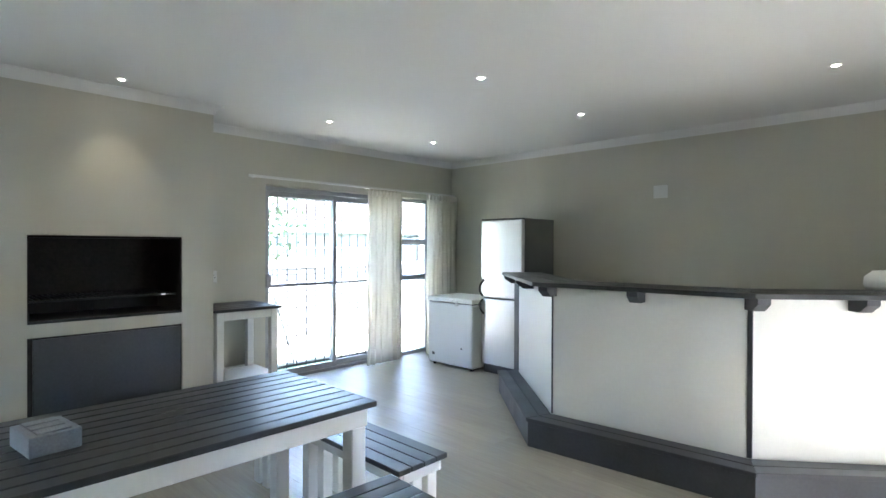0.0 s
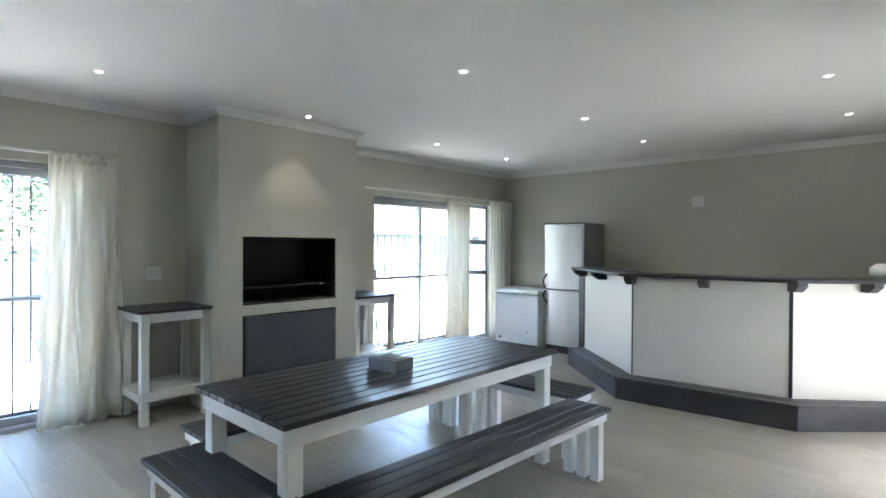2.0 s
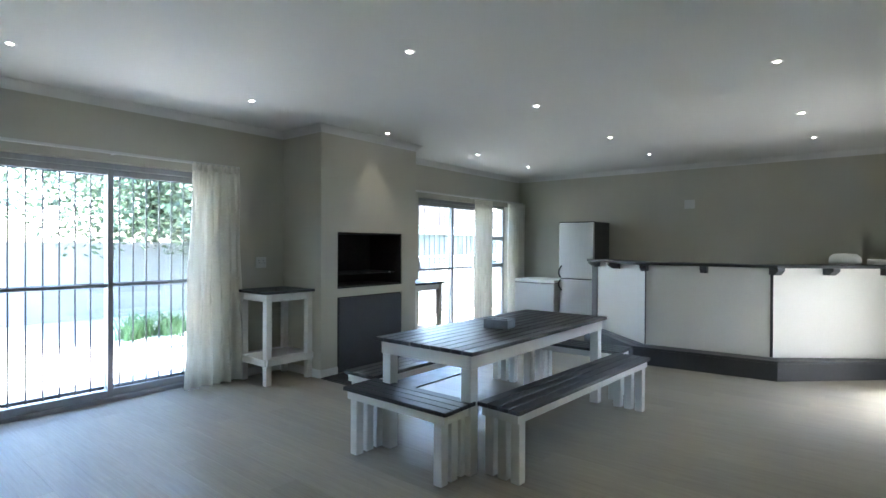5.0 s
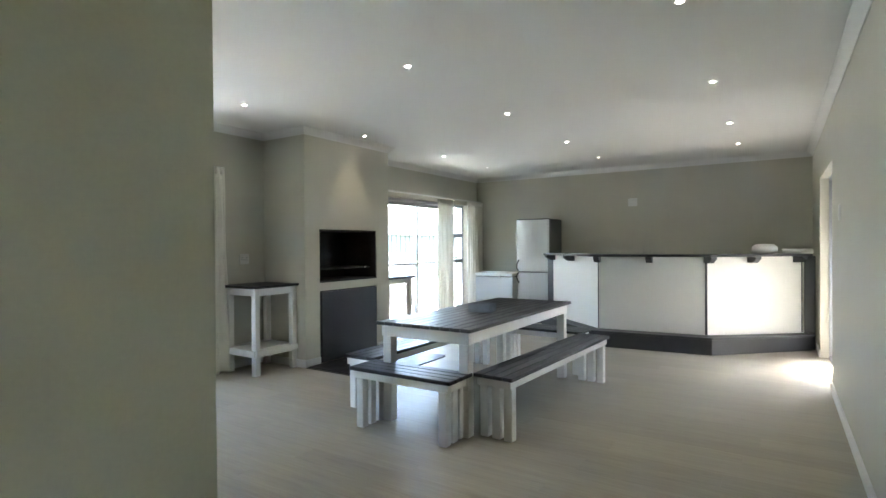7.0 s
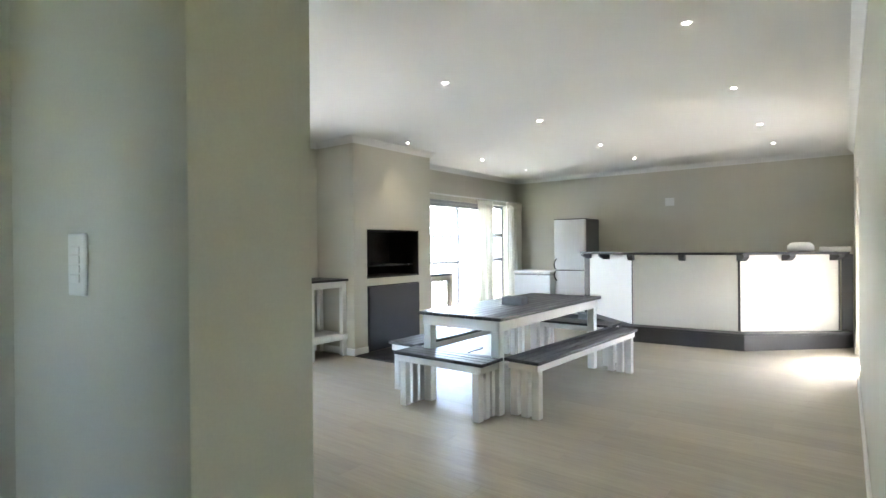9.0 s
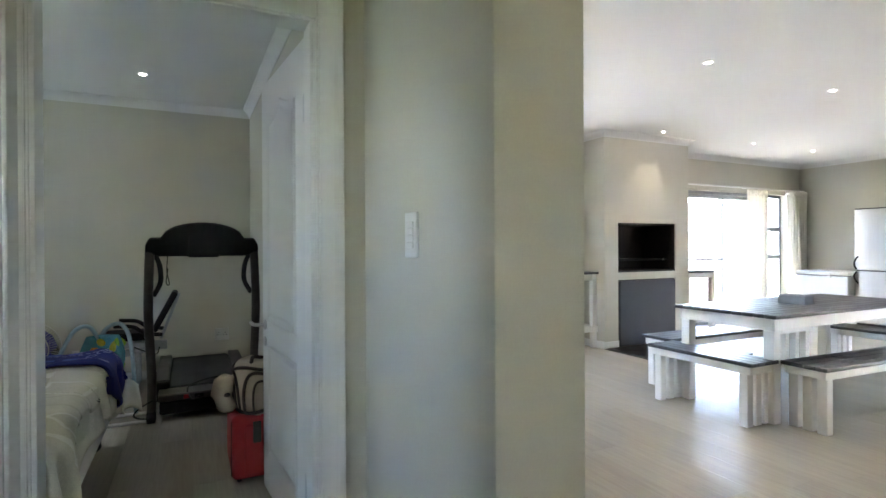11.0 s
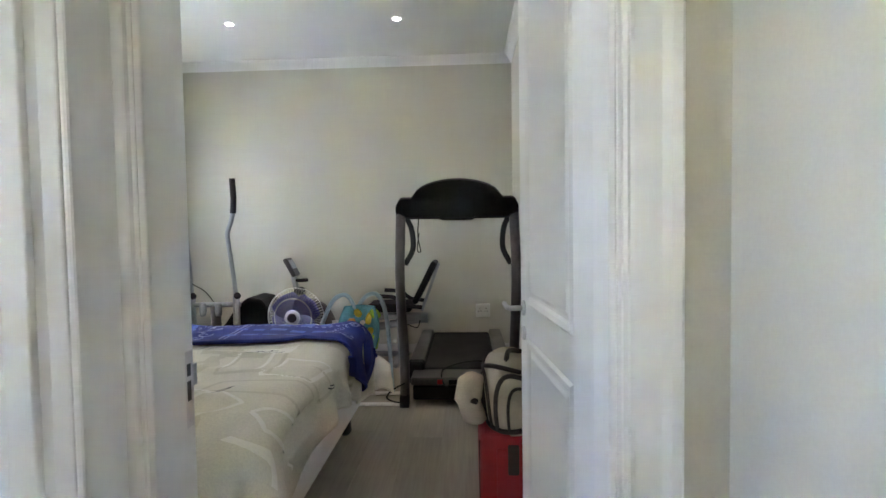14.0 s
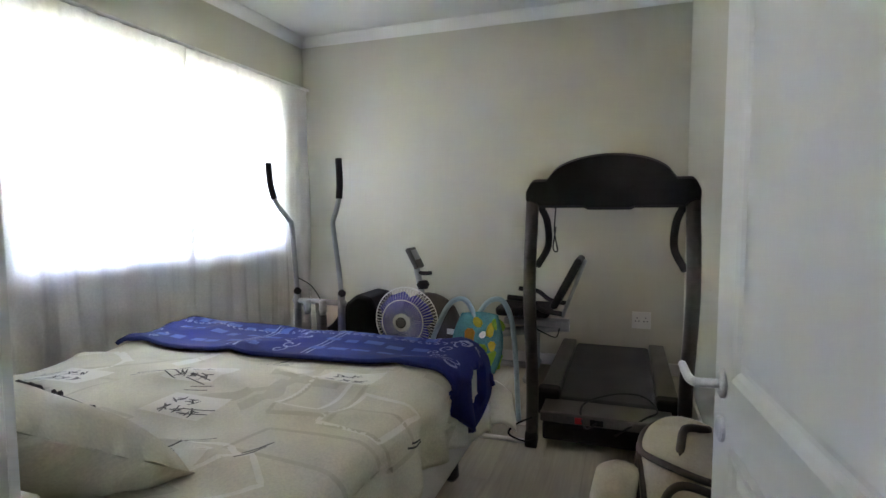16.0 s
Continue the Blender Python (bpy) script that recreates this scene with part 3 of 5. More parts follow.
for a, b in ((-2.35, -0.12), (2.47, 5.46)):
    r = thing("curtain_rail", "white painted curtain rail fixed above the sliding door", "curtain rail")
    part("rail", block(XW + 0.075, XW + 0.10, a, b, 2.125, 2.15, 0.004), M_WHITE, r)
    for y in (a + 0.08, (a + b) / 2, b - 0.08):
        part("bracket", block(XW, XW + 0.075, y - 0.012, y + 0.012, 2.128, 2.146, 0.002), M_WHITE, r)
for a, b, s in ((-3.70, -2.52, 11), (-4.97, -3.67, 12)):
    c = drape("sheer_curtain", a, b, -6.36, 0.12, 2.16, "white sheer curtain glowing in front of the bedroom window", 8, 0.0, M_SHEER, False, 0.012, s)
r = thing("curtain_rail", "thin white curtain rail above the bedroom window", "curtain rail")
part("rail", block(-5.0, -2.48, -6.375, -6.35, 2.15, 2.17, 0.003), M_WHITE, r)
for xx in (-4.9, -3.69, -2.55):
    part("bracket", block(xx - 0.01, xx + 0.01, -6.45, -6.375, 2.152, 2.168), M_WHITE, r)

# ---- grill ----
g = thing("grill_lining", "blackened steel lining of the built-in grill with a grid", "grill")
for x0, x1, y0, y1, z0, z1 in ((XW + 0.1, CX - 0.012, FY0 + 0.001, FY0 + 0.012, 0.907, 1.508), (XW + 0.1, CX - 0.012, FY1 - 0.012, FY1 - 0.001, 0.907, 1.508),
                               (XW + 0.101, XW + 0.112, FY0 + 0.012, FY1 - 0.012, 0.907, 1.508), (XW + 0.112, CX - 0.012, FY0 + 0.012, FY1 - 0.012, 1.494, 1.508),
                               (XW + 0.112, CX - 0.012, FY0 + 0.012, FY1 - 0.012, 0.907, 0.922)):
    part("lining_plate", block(x0, x1, y0, y1, z0, z1), M_SOOT, g)
part("front_trim", block(CX - 0.011, CX - 0.001, FY0 + 0.002, FY1 - 0.002, 0.906, 0.925, 0.002), M_BLACK, g)
for i in range(26):
    y = FY0 + 0.05 + i * (FY1 - FY0 - 0.1) / 25
    part("grid_bar", rod([(XW + 0.13, y, 1.06), (CX - 0.10, y, 1.06)], 0.004, 6), M_BLACK, g)
for xx in (XW + 0.16, CX - 0.11):
    part("grid_rail", rod([(xx, FY0 + 0.014, 1.05), (xx, FY1 - 0.014, 1.05)], 0.008, 6), M_BLACK, g)
part("maker_plate", block(CX - 0.096, CX - 0.094, 1.52, 1.55, 1.045, 1.062), M_CHROME, g, "small bright maker's plate")
c = thing("grill_cover", "dark slate-grey board closing the wood store under the grill", "cover panel")
part("board", block(CX - 0.02, CX + 0.004, FY0 + 0.03, FY1 - 0.008, 0.012, 0.80, 0.002), M_COVER, c)
bm = block(CX - 0.03, CX - 0.021, FY0 + 0.001, FY1 - 0.001, 0.004, 0.813)
part("dark_backing", bm, M_BLACK, c)
h = thing("hearth_mat", "flat black hearth mat on the floor in front of the grill", "mat")
part("mat", block(CX + 0.02, -3.19, 0.47, 1.70, 0.001, 0.012, 0.003), M_BLACK, h)

# ---- slatted tables and benches ----
def slatted(name, label, category, L, W, top, n, leg, apron, legs_in, m, group="", mid_legs=False, apron_in=0.03, shelf=0, flush=False):
    """Local: length along y from 0 to L, width along x from 0 to W."""
    t = thing(name, label, category, m, group)
    th = 0.026
    gap = 0.004 if category == "bench" else 0.007
    w = (W - gap * (n - 1)) / n
    me = None
    for i in range(n):
        o = part("slat", block(-w / 2, w / 2, 0, L, top - th, top, 0.004, 2), M_DARKW, t) if me is None else new("slat", me)
        me = me or o.data
        o.parent = t
        o.location = (i * (w + gap) + w / 2, 0, 0)
    a0, a1 = top - th - apron, top - th - 0.001
    s = 0.022
    if flush:
        k = apron_in + leg + 0.001
        rails = ((apron_in + 0.004, apron_in + 0.004 + s, k, L - k), (W - apron_in - s - 0.004, W - apron_in - 0.004, k, L - k),
                 (k, W - k, apron_in + 0.004, apron_in + 0.004 + s), (k, W - k, L - apron_in - s - 0.004, L - apron_in - 0.004))
    else:
        rails = ((apron_in, apron_in + s, apron_in, L - apron_in), (W - apron_in - s, W - apron_in, apron_in, L - apron_in),
                 (apron_in + s, W - apron_in - s, apron_in, apron_in + s), (apron_in + s, W - apron_in - s, L - apron_in - s, L - apron_in))
    for x0, x1, y0, y1 in rails:
        part("apron", block(x0, x1, y0, y1, a0, a1, 0.003, 1), M_WHITEW, t, "white painted rail")
    ins = apron_in if flush else apron_in + 0.006
    leg_top = top - th - 0.002 if flush else a0 - 0.0005
    ys = [(ins, ins + leg), (L - ins - leg, L - ins)]
    xs = [ins, W - ins - leg]
    if legs_in:
        ys = [(legs_in, legs_in + leg), (L - legs_in - leg, L - legs_in)]
        xs.insert(1, (W - leg) / 2)
    for ya, yb in ys:
        for xa in xs:
            part("leg", block(xa, xa + leg, ya, yb, 0, leg_top, 0.004, 1), M_WHITEW, t, "white painted square leg")
    if shelf:
        part("shelf", block(ins + leg, W - ins - leg, ins, L - ins, shelf - 0.02, shelf, 0.003, 1), M_WHITEW, t, "white painted low shelf")
        for xa in (ins, W - ins - leg):
            part("shelf_rail", block(xa - 0.02 if xa == ins else xa + leg + 0.0005, xa - 0.0005 if xa == ins else xa + leg + 0.02, ins, L - ins, shelf - 0.065, shelf, 0.003, 1), M_WHITEW, t)
        for ya in (ins - 0.02, L - ins + 0.0005):
            part("shelf_rail", block(ins, W - ins, ya, ya + 0.0195, shelf - 0.065, shelf, 0.003, 1), M_WHITEW, t)
    return t


slatted("dining_table", "long slatted dining table, dark grey top on white legs", "table", 2.03, 0.815, 0.75, 10, 0.075, 0.085, 0, pose(-2.435, -0.452, 0))
slatted("bench", "long dark grey slatted bench with white legs beside the table", "bench", 1.96, 0.30, 0.44, 4, 0.062, 0.055, 0.045, pose(-1.648, -0.362, 0, 0, 0, -3.0), "benches round the table", apron_in=0.02)
slatted("bench", "long dark grey slatted bench between table and grill", "bench", 2.06, 0.31, 0.44, 4, 0.062, 0.055, 0.045, pose(-2.86, -0.36, 0), "benches round the table", apron_in=0.02)
slatted("bench", "short dark grey slatted bench at the table's end", "bench", 0.865, 0.295, 0.44, 4, 0.062, 0.055, 0.045, pose(-1.652, -0.662, 0, 0, 0, 90), "benches round the table", apron_in=0.02)
slatted("bench", "short dark grey slatted bench at the table's bar end", "bench", 0.90, 0.31, 0.44, 4, 0.062, 0.055, 0.045, pose(-1.53, 1.63, 0, 0, 0, 90), "benches round the table", apron_in=0.02)
slatted("side_table", "tall white side table with a dark slatted top and low shelf", "table", 0.60, 0.545, 0.915, 5, 0.062, 0.075, 0, pose(-4.83, -0.125, 0), "side tables beside the grill", shelf=0.26, apron_in=0.03, flush=True)
slatted("side_table", "tall white side table between grill and sliding door", "table", 0.62, 0.60, 0.89, 5, 0.062, 0.075, 0, pose(-4.83, 1.92, 0), "side tables beside the grill", shelf=0.26, apron_in=0.03, flush=True)

# grey concrete block with four hollows on the table
b = thing("cutlery_block", "small grey block with square hollows on the table", "holder", pose(-2.01, 0.44, 0.7505, 0, 0, 8))
M_BLOCK = mat("grey_block", (0.19, 0.21, 0.24), 0.7, var=0.12, scale=20, fine=120, bump=0.1)
bm = block(-0.10, 0.10, -0.075, 0.075, 0, 0.068, 0.004)
part("body", bm, M_BLOCK, b)
for i in range(3):
    part("rim", block(-0.085 + i * 0.06, -0.035 + i * 0.06, -0.05, 0.05, 0.0665, 0.074, 0.003), M_BLOCK, b, "raised square tile")

# ---- bar ----
bar = thing("bar_counter", "angular bar with white panels and a dark slatted top", "bar counter")
PAN = [(-2.87, 4.37), (-1.89, 3.44), (-0.62, 3.55), (0.36, 4.36)]


def offset(points, d):
    """The line of points moved by d to its right."""
    out = []
    for i, p in enumerate(points):
        p = Vector(p)
        d0 = (p - Vector(points[i - 1])).normalized() if i else (Vector(points[1]) - p).normalized()
        d1 = (Vector(points[i + 1]) - p).normalized() if i < len(points) - 1 else d0
        n0, n1 = Vector((d0.y, -d0.x)), Vector((d1.y, -d1.x))
        mit = (n0 + n1) / (1 + n0.dot(n1))
        out.append((p.x + mit.x * d, p.y + mit.y * d))
    return out


back = offset(PAN, -0.05)
for i in range(3):
    part("panel", prism([PAN[i], PAN[i + 1], back[i + 1], back[i]], 0.19, 1.153, 0.0), M_PANEL, bar, "white painted front panel")
# dark cover strips on the corners
for i in range(4):
    p = PAN[i]
    wd = 0.013 if i == 2 else 0.006
    part("corner_post", prism([(p[0] - wd, p[1] - 0.005), (p[0] + wd, p[1] - 0.005), (p[0] + wd, p[1] + 0.05), (p[0] - wd, p[1] + 0.05)], 0.209, 1.153), M_DARK, bar, "dark grey corner strip")
part("end_post", block(0.385, 0.50, 4.37, 4.43, 0.0, 1.153, 0.003, 1), M_DARK, bar, "dark end post against the wall")
part("end_board", prism([(-2.87, 4.372), (-2.83, 4.42), (-2.95, 4.52), (-3.0, 4.47)], 0.0, 1.153), M_DARK, bar)
# counter top in three slats a side
for k in range(4):
    f0, f1 = offset(PAN, 0.17 - k * 0.10), offset(PAN, 0.17 - k * 0.10 - 0.094)
    for i in range(3):
        q = [f0[i], f0[i + 1], f1[i + 1], f1[i]]
        if i == 2:
            q = [f0[i], (min(f0[3][0], 0.51), f0[3][1]), (min(f1[3][0], 0.51), f1[3][1]), f1[i]]
        part("top_slat", prism(q, 1.155, 1.185, 0.004), M_DARKW, bar)
# brackets under the top
for i, n in ((0, 2), (1, 2), (2, 2)):
    a, b2 = Vector(PAN[i]), Vector(PAN[i + 1])
    d = (b2 - a).normalized()
    nrm = Vector((d.y, -d.x))
    for f in (0.04, 0.5) if i < 2 else (0.02, 0.45, 0.93):
        p = a.lerp(b2, f) if not (i and f < 0.05) else a
        bm = bmesh.new()
        prof = [(0.004, 0), (0.155, 0), (0.155, -0.03), (0.09, -0.075), (0.004, -0.075)]
        sides = []
        for s in (-0.035, 0.035):
            sides.append([bm.verts.new((p.x + d.x * s + nrm.x * u, p.y + d.y * s + nrm.y * u, 1.154 + v)) for u, v in prof])
        bm.faces.new(sides[0])
        bm.faces.new(sides[1][::-1])
        for k in range(5):
            bm.faces.new((sides[0][k], sides[0][(k + 1) % 5], sides[1][(k + 1) % 5], sides[1][k]))
        bmesh.ops.recalc_face_normals(bm, faces=bm.faces[:])
        part("bracket", bm, M_DARK, bar, "dark grey shelf bracket")
# foot step along the front
st = thing("foot_step", "dark grey boxed foot step along the bar's base", "step")
s0, s1 = offset(PAN, 0.006), offset(PAN, 0.20)
s1[3] = (0.47, s1[3][1] + 0.10)
for i in range(3):
    part("riser", prism([s1[i], s1[i + 1], offset(PAN, 0.18)[i + 1] if i < 2 else (0.455, s1[3][1] + 0.03), offset(PAN, 0.18)[i]], 0.0, 0.178, 0.002), M_DARK, st)
    for k in range(2):
        f0, f1 = offset(PAN, 0.215 - k * 0.106), offset(PAN, 0.215 - k * 0.106 - 0.10)
        if i == 2:
            f0[3], f1[3] = (0.49, f0[3][1] + 0.03), (0.43, f1[3][1])
        part("step_board", prism([f0[i], f0[i + 1], f1[i + 1], f1[i]], 0.18, 0.208, 0.005), M_DARK, st)
# low shelf behind the bar top
o = thing("bread_bin", "white rounded bread bin on the bar", "bin")
part("body", lathe([(0.001, 0), (0.13, 0), (0.145, 0.02), (0.14, 0.06), (0.10, 0.088), (0.001, 0.093)], 24, pose(-0.03, 4.28, 1.186) @ Matrix.Diagonal((1, 1, 1.3, 1))), M_PLASTIC, o, "", True)
o = thing("storage_tray", "low clear plastic tray beside the white bin", "tray")
part("tray", block(0.16, 0.48, 4.36, 4.52, 1.186, 1.245, 0.01), M_PLASTIC, o)

# ---- fridge and freezer ----
f = thing("fridge", "tall silver fridge-freezer with dark grey sides", "fridge")
x0, x1, y0, y1 = -3.66, -3.08, 4.72, 5.34
part("body", block(x0, x1, y0 + 0.055, y1, 0.05, 1.75, 0.008), M_GREY, f, "dark grey cabinet")
d = part("upper_door", block(x0 + 0.002, x1 - 0.002, y0, y0 + 0.05, 0.86, 1.735, 0.014, 3), M_STEEL, f, "brushed silver fridge door")
part("handle", rod(curve([(x0 + 0.03, y0 - 0.005, 0.875), (x0 + 0.02, y0 - 0.04, 0.93), (x0 + 0.03, y0 - 0.045, 1.0), (x0 + 0.05, y0 - 0.005, 1.06)]), 0.011, 8), M_BLACK, d, "black curved handle", True)
part("badge", block(-3.40, -3.34, y0 - 0.003, y0, 1.655, 1.68, 0.001, 1), M_CHROME, d, "small oval badge")
d = part("lower_door", block(x0 + 0.002, x1 - 0.002, y0, y0 + 0.05, 0.10, 0.845, 0.014, 3), M_STEEL, f, "brushed silver freezer door")
part("handle", rod(curve([(x0 + 0.03, y0 - 0.005, 0.835), (x0 + 0.02, y0 - 0.04, 0.79), (x0 + 0.03, y0 - 0.045, 0.73), (x0 + 0.05, y0 - 0.005, 0.67)]), 0.011, 8), M_BLACK, d, "black curved handle", True)
part("plinth", block(x0 + 0.02, x1 - 0.02, y0 + 0.03, y0 + 0.054, 0.0, 0.09, 0.003), M_DARK, f, "dark grey plinth")
for xx in (x0 + 0.05, x1 - 0.05):
    part("foot", lathe([(0.02, 0), (0.02, 0.05)], 10, pose(xx, y1 - 0.06, 0)), M_BLACK, f)
part("top_cap", block(x0 + 0.004, x1 - 0.004, y0 + 0.002, y0 + 0.05, 1.737, 1.752, 0.004), M_DARK, f)

f = thing("chest_freezer", "white chest freezer with a hinged lid and latch", "freezer")
x0, x1, y0, y1 = -4.40, -3.68, 4.60, 5.18
part("body", block(x0, x1, y0, y1, 0.03, 0.765, 0.02, 3), M_FREEZER, f)
lid = part("lid", block(x0 - 0.006, x1 + 0.006, y0 - 0.012, y1, 0.775, 0.83, 0.014, 3), M_PLASTIC, f, "off-white lid")
part("gasket", block(x0 + 0.01, x1 - 0.01, y0 + 0.008, y1 - 0.01, 0.765, 0.775), M_DARK, f)
part("handle", block(-4.27, -3.97, y0 - 0.032, y0 - 0.013, 0.79, 0.812, 0.006), M_CHROME, lid, "grey lid handle")
part("latch", block(-3.93, -3.90, y0 - 0.03, y0 - 0.001, 0.74, 0.80, 0.006), M_PLASTIC, lid)
part("tap", block(-3.86, -3.84, y0 - 0.006, y0, 0.24, 0.255, 0.002), M_BLACK, f, "small dark drain plug")
part("badge", block(-4.33, -4.29, y0 - 0.003, y0, 0.12, 0.155, 0.001, 1), M_GREY, f)
for xx in (x0 + 0.06, x1 - 0.06):
    for yy in (y0 + 0.06, y1 - 0.06):
        part("foot", lathe([(0.022, 0), (0.022, 0.03)], 10, pose(xx, yy, 0)), M_BLACK, f)

# ---- chest of drawers by the passage ----
M_MAHOG = mat("mahogany_wood", (0.085, 0.022, 0.012), 0.3, var=0.2, scale=4, fine=40, bump=0.03, stretch=(1, 1, 0.15))
c = thing("chest_of_drawers", "tall reddish-brown mahogany chest of drawers against the wall", "chest of drawers")
x0, x1, y0, y1 = -2.75, -1.83, -3.03, -2.60
part("body", block(x0, x1, y0, y1 - 0.02, 0.08, 1.10, 0.004), M_MAHOG, c)
part("top", block(x0 - 0.03, x1 + 0.03, y0, y1 + 0.03, 1.102, 1.134, 0.010, 3), M_MAHOG, c, "polished moulded top")
for i in range(5):
    z = 0.10 + i * 0.2
    dr = part("drawer", block(x0 + 0.03, x1 - 0.03, y1 - 0.0195, y1, z, z + 0.185, 0.005), M_MAHOG, c)
    for xx in (-2.5, -2.05):
        part("knob", lathe([(0.008, 0), (0.008, 0.012), (0.017, 0.02), (0.012, 0.028)], 10, pose(xx, y1, z + 0.09, -90)), M_CHROME, dr, "small metal knob", True)
for xx in (x0 + 0.03, x1 - 0.09):
    for yy in (y0 + 0.02, y1 - 0.09):
        part("foot", block(xx, xx + 0.06, yy, yy + 0.06, 0, 0.08, 0.006), M_MAHOG, c)


# ---- sockets and switches ----
def plate(name, label, category, m, w, h, rockers=0, sockets=0):
    p = thing(name, label, category, m)
    part("plate", block(-w / 2, w / 2, -0.010, -0.0005, -h / 2, h / 2, 0.004), M_PLASTIC, p)
    for i in range(rockers):
        z = (i - (rockers - 1) / 2) * h * 0.6 / rockers
        part("rocker", block(-w * 0.28, w * 0.28, -0.014, -0.010, z - h * 0.26 / rockers, z + h * 0.26 / rockers, 0.002), M_PLASTIC, p, "white rocker")
    for i in range(sockets):
        xx = (i - (sockets - 1) / 2) * w * 0.45
        for dx, dz in ((0, 0.016), (-0.011, -0.006), (0.011, -0.006)):
            part("pin_hole", lathe([(0.0045, 0), (0.0045, 0.001)], 8, pose(xx + dx, -0.0102, dz, 90)), M_BLACK, p)
        part("rocker", block(xx - 0.008, xx + 0.008, -0.014, -0.010, 0.030, 0.045, 0.002), M_PLASTIC, p)
    return p


plate("socket", "white double socket on the wall above the side table", "socket", pose(XW, 0.175, 1.18, 0, 0, 90), 0.12, 0.115, 0, 2)
plate("socket", "white double socket between grill and sliding door", "socket", pose(XW, 2.13, 1.14, 0, 0, 90), 0.12, 0.115, 0, 2)
plate("blank_plate", "blank white cover plate high on the wall", "cover plate", pose(-1.91, YN, 2.005), 0.145, 0.13)
plate("light_switch", "white switch plate beside the glazed door", "switch", pose(XE, 1.55, 1.55, 0, 0, -90), 0.075, 0.12, 1)
plate("light_switch", "white four-way light switch beside the bedroom door", "switch", pose(-0.94, -3.37, 1.262, 0, 0, 4.8), 0.08, 0.14, 4)
plate("socket", "white double socket on the bedroom wall", "socket", pose(-5.05, -3.70, 0.378, 0, 0, 90), 0.125, 0.12, 0, 2)

# ---- bedroom ----
M_DUVET = mat("cream_printed_cotton", (0.64, 0.62, 0.51), 0.85, var=0.09, scale=5, fine=150, bump=0.06)
M_PRINT = mat("off_white_print", (0.75, 0.74, 0.66), 0.85, var=0.05, scale=8, fine=150, bump=0.04)
M_PRINT2 = mat("khaki_print", (0.55, 0.53, 0.42), 0.85, var=0.06, scale=8, fine=150, bump=0.04)
M_INK = mat("dark_grey_ink_print", (0.09, 0.09, 0.085), 0.85, var=0.1)
M_BLUE = mat("royal_blue_fleece", (0.011, 0.027, 0.20), 0.9, var=0.16, scale=9, fine=160, bump=0.12)
M_BLUE2 = mat("light_blue_weave", (0.055, 0.11, 0.42), 0.9, var=0.15, scale=20, fine=160, bump=0.06)
M_BLUEW = mat("pale_blue_weave", (0.22, 0.27, 0.55), 0.9, var=0.15, scale=20, fine=160, bump=0.06)
M_VALANCE = mat("white_base_cloth", (0.66, 0.65, 0.61), 0.85, var=0.05, scale=6, fine=120, bump=0.05)
M_RUBBER = mat("black_foam_grip", (0.014, 0.014, 0.015), 0.75, var=0.15, fine=120, bump=0.08)
M_GYM = mat("grey_painted_steel", (0.33, 0.34, 0.35), 0.38, metal=0.6, var=0.06, scale=6)
M_GUN = mat("gunmetal_paint", (0.075, 0.068, 0.062), 0.38, metal=0.3, var=0.1, scale=5)
M_BELT = mat("black_running_belt", (0.017, 0.017, 0.018), 0.6, var=0.15, fine=150, bump=0.04)
M_CONS = mat("matt_black_plastic", (0.008, 0.008, 0.009), 0.6, var=0.15, spec=0.2)
M_FANBL = mat("violet_blue_plastic", (0.05, 0.045, 0.32), 0.4, var=0.05)
M_RED = mat("red_fabric", (0.36, 0.012, 0.014), 0.6, var=0.1, scale=6, fine=150, bump=0.06)
M_BEIGE = mat("beige_canvas", (0.38, 0.32, 0.23), 0.85, var=0.08, scale=6, fine=160, bump=0.08)
M_BROWN = mat("dark_brown_webbing", (0.035, 0.022, 0.016), 0.75, var=0.12, fine=150, bump=0.06)
M_TURQ = mat("turquoise_print_cloth", (0.08, 0.28, 0.34), 0.8, var=0.2, scale=14, fine=120)
M_YELL = mat("yellow_print_cloth", (0.62, 0.50, 0.05), 0.8, var=0.12)
M_GREEN = mat("lime_print_cloth", (0.27, 0.52, 0.06), 0.8, var=0.12)
M_ORNG = mat("orange_print_cloth", (0.62, 0.24, 0.03), 0.8, var=0.1)
M_PALEBL = mat("pale_blue_tube", (0.34, 0.46, 0.52), 0.4, var=0.05)

BX0, BX1, BY0, BY1, BT = -1.535, -3.36, -6.04, -4.41, 0.545
BL, BW = BX0 - BX1, BY1 - BY0


def roll_off(s, L, r=0.075):
    if s <= L - r:
        return s, 0.0
    o = s - (L - r)
    if o < r * math.pi / 2:
        return L - r + r * math.sin(o / r), r * (1 - math.cos(o / r))
    rest = o - r * math.pi / 2
    return L + 0.05 * rest, r + rest


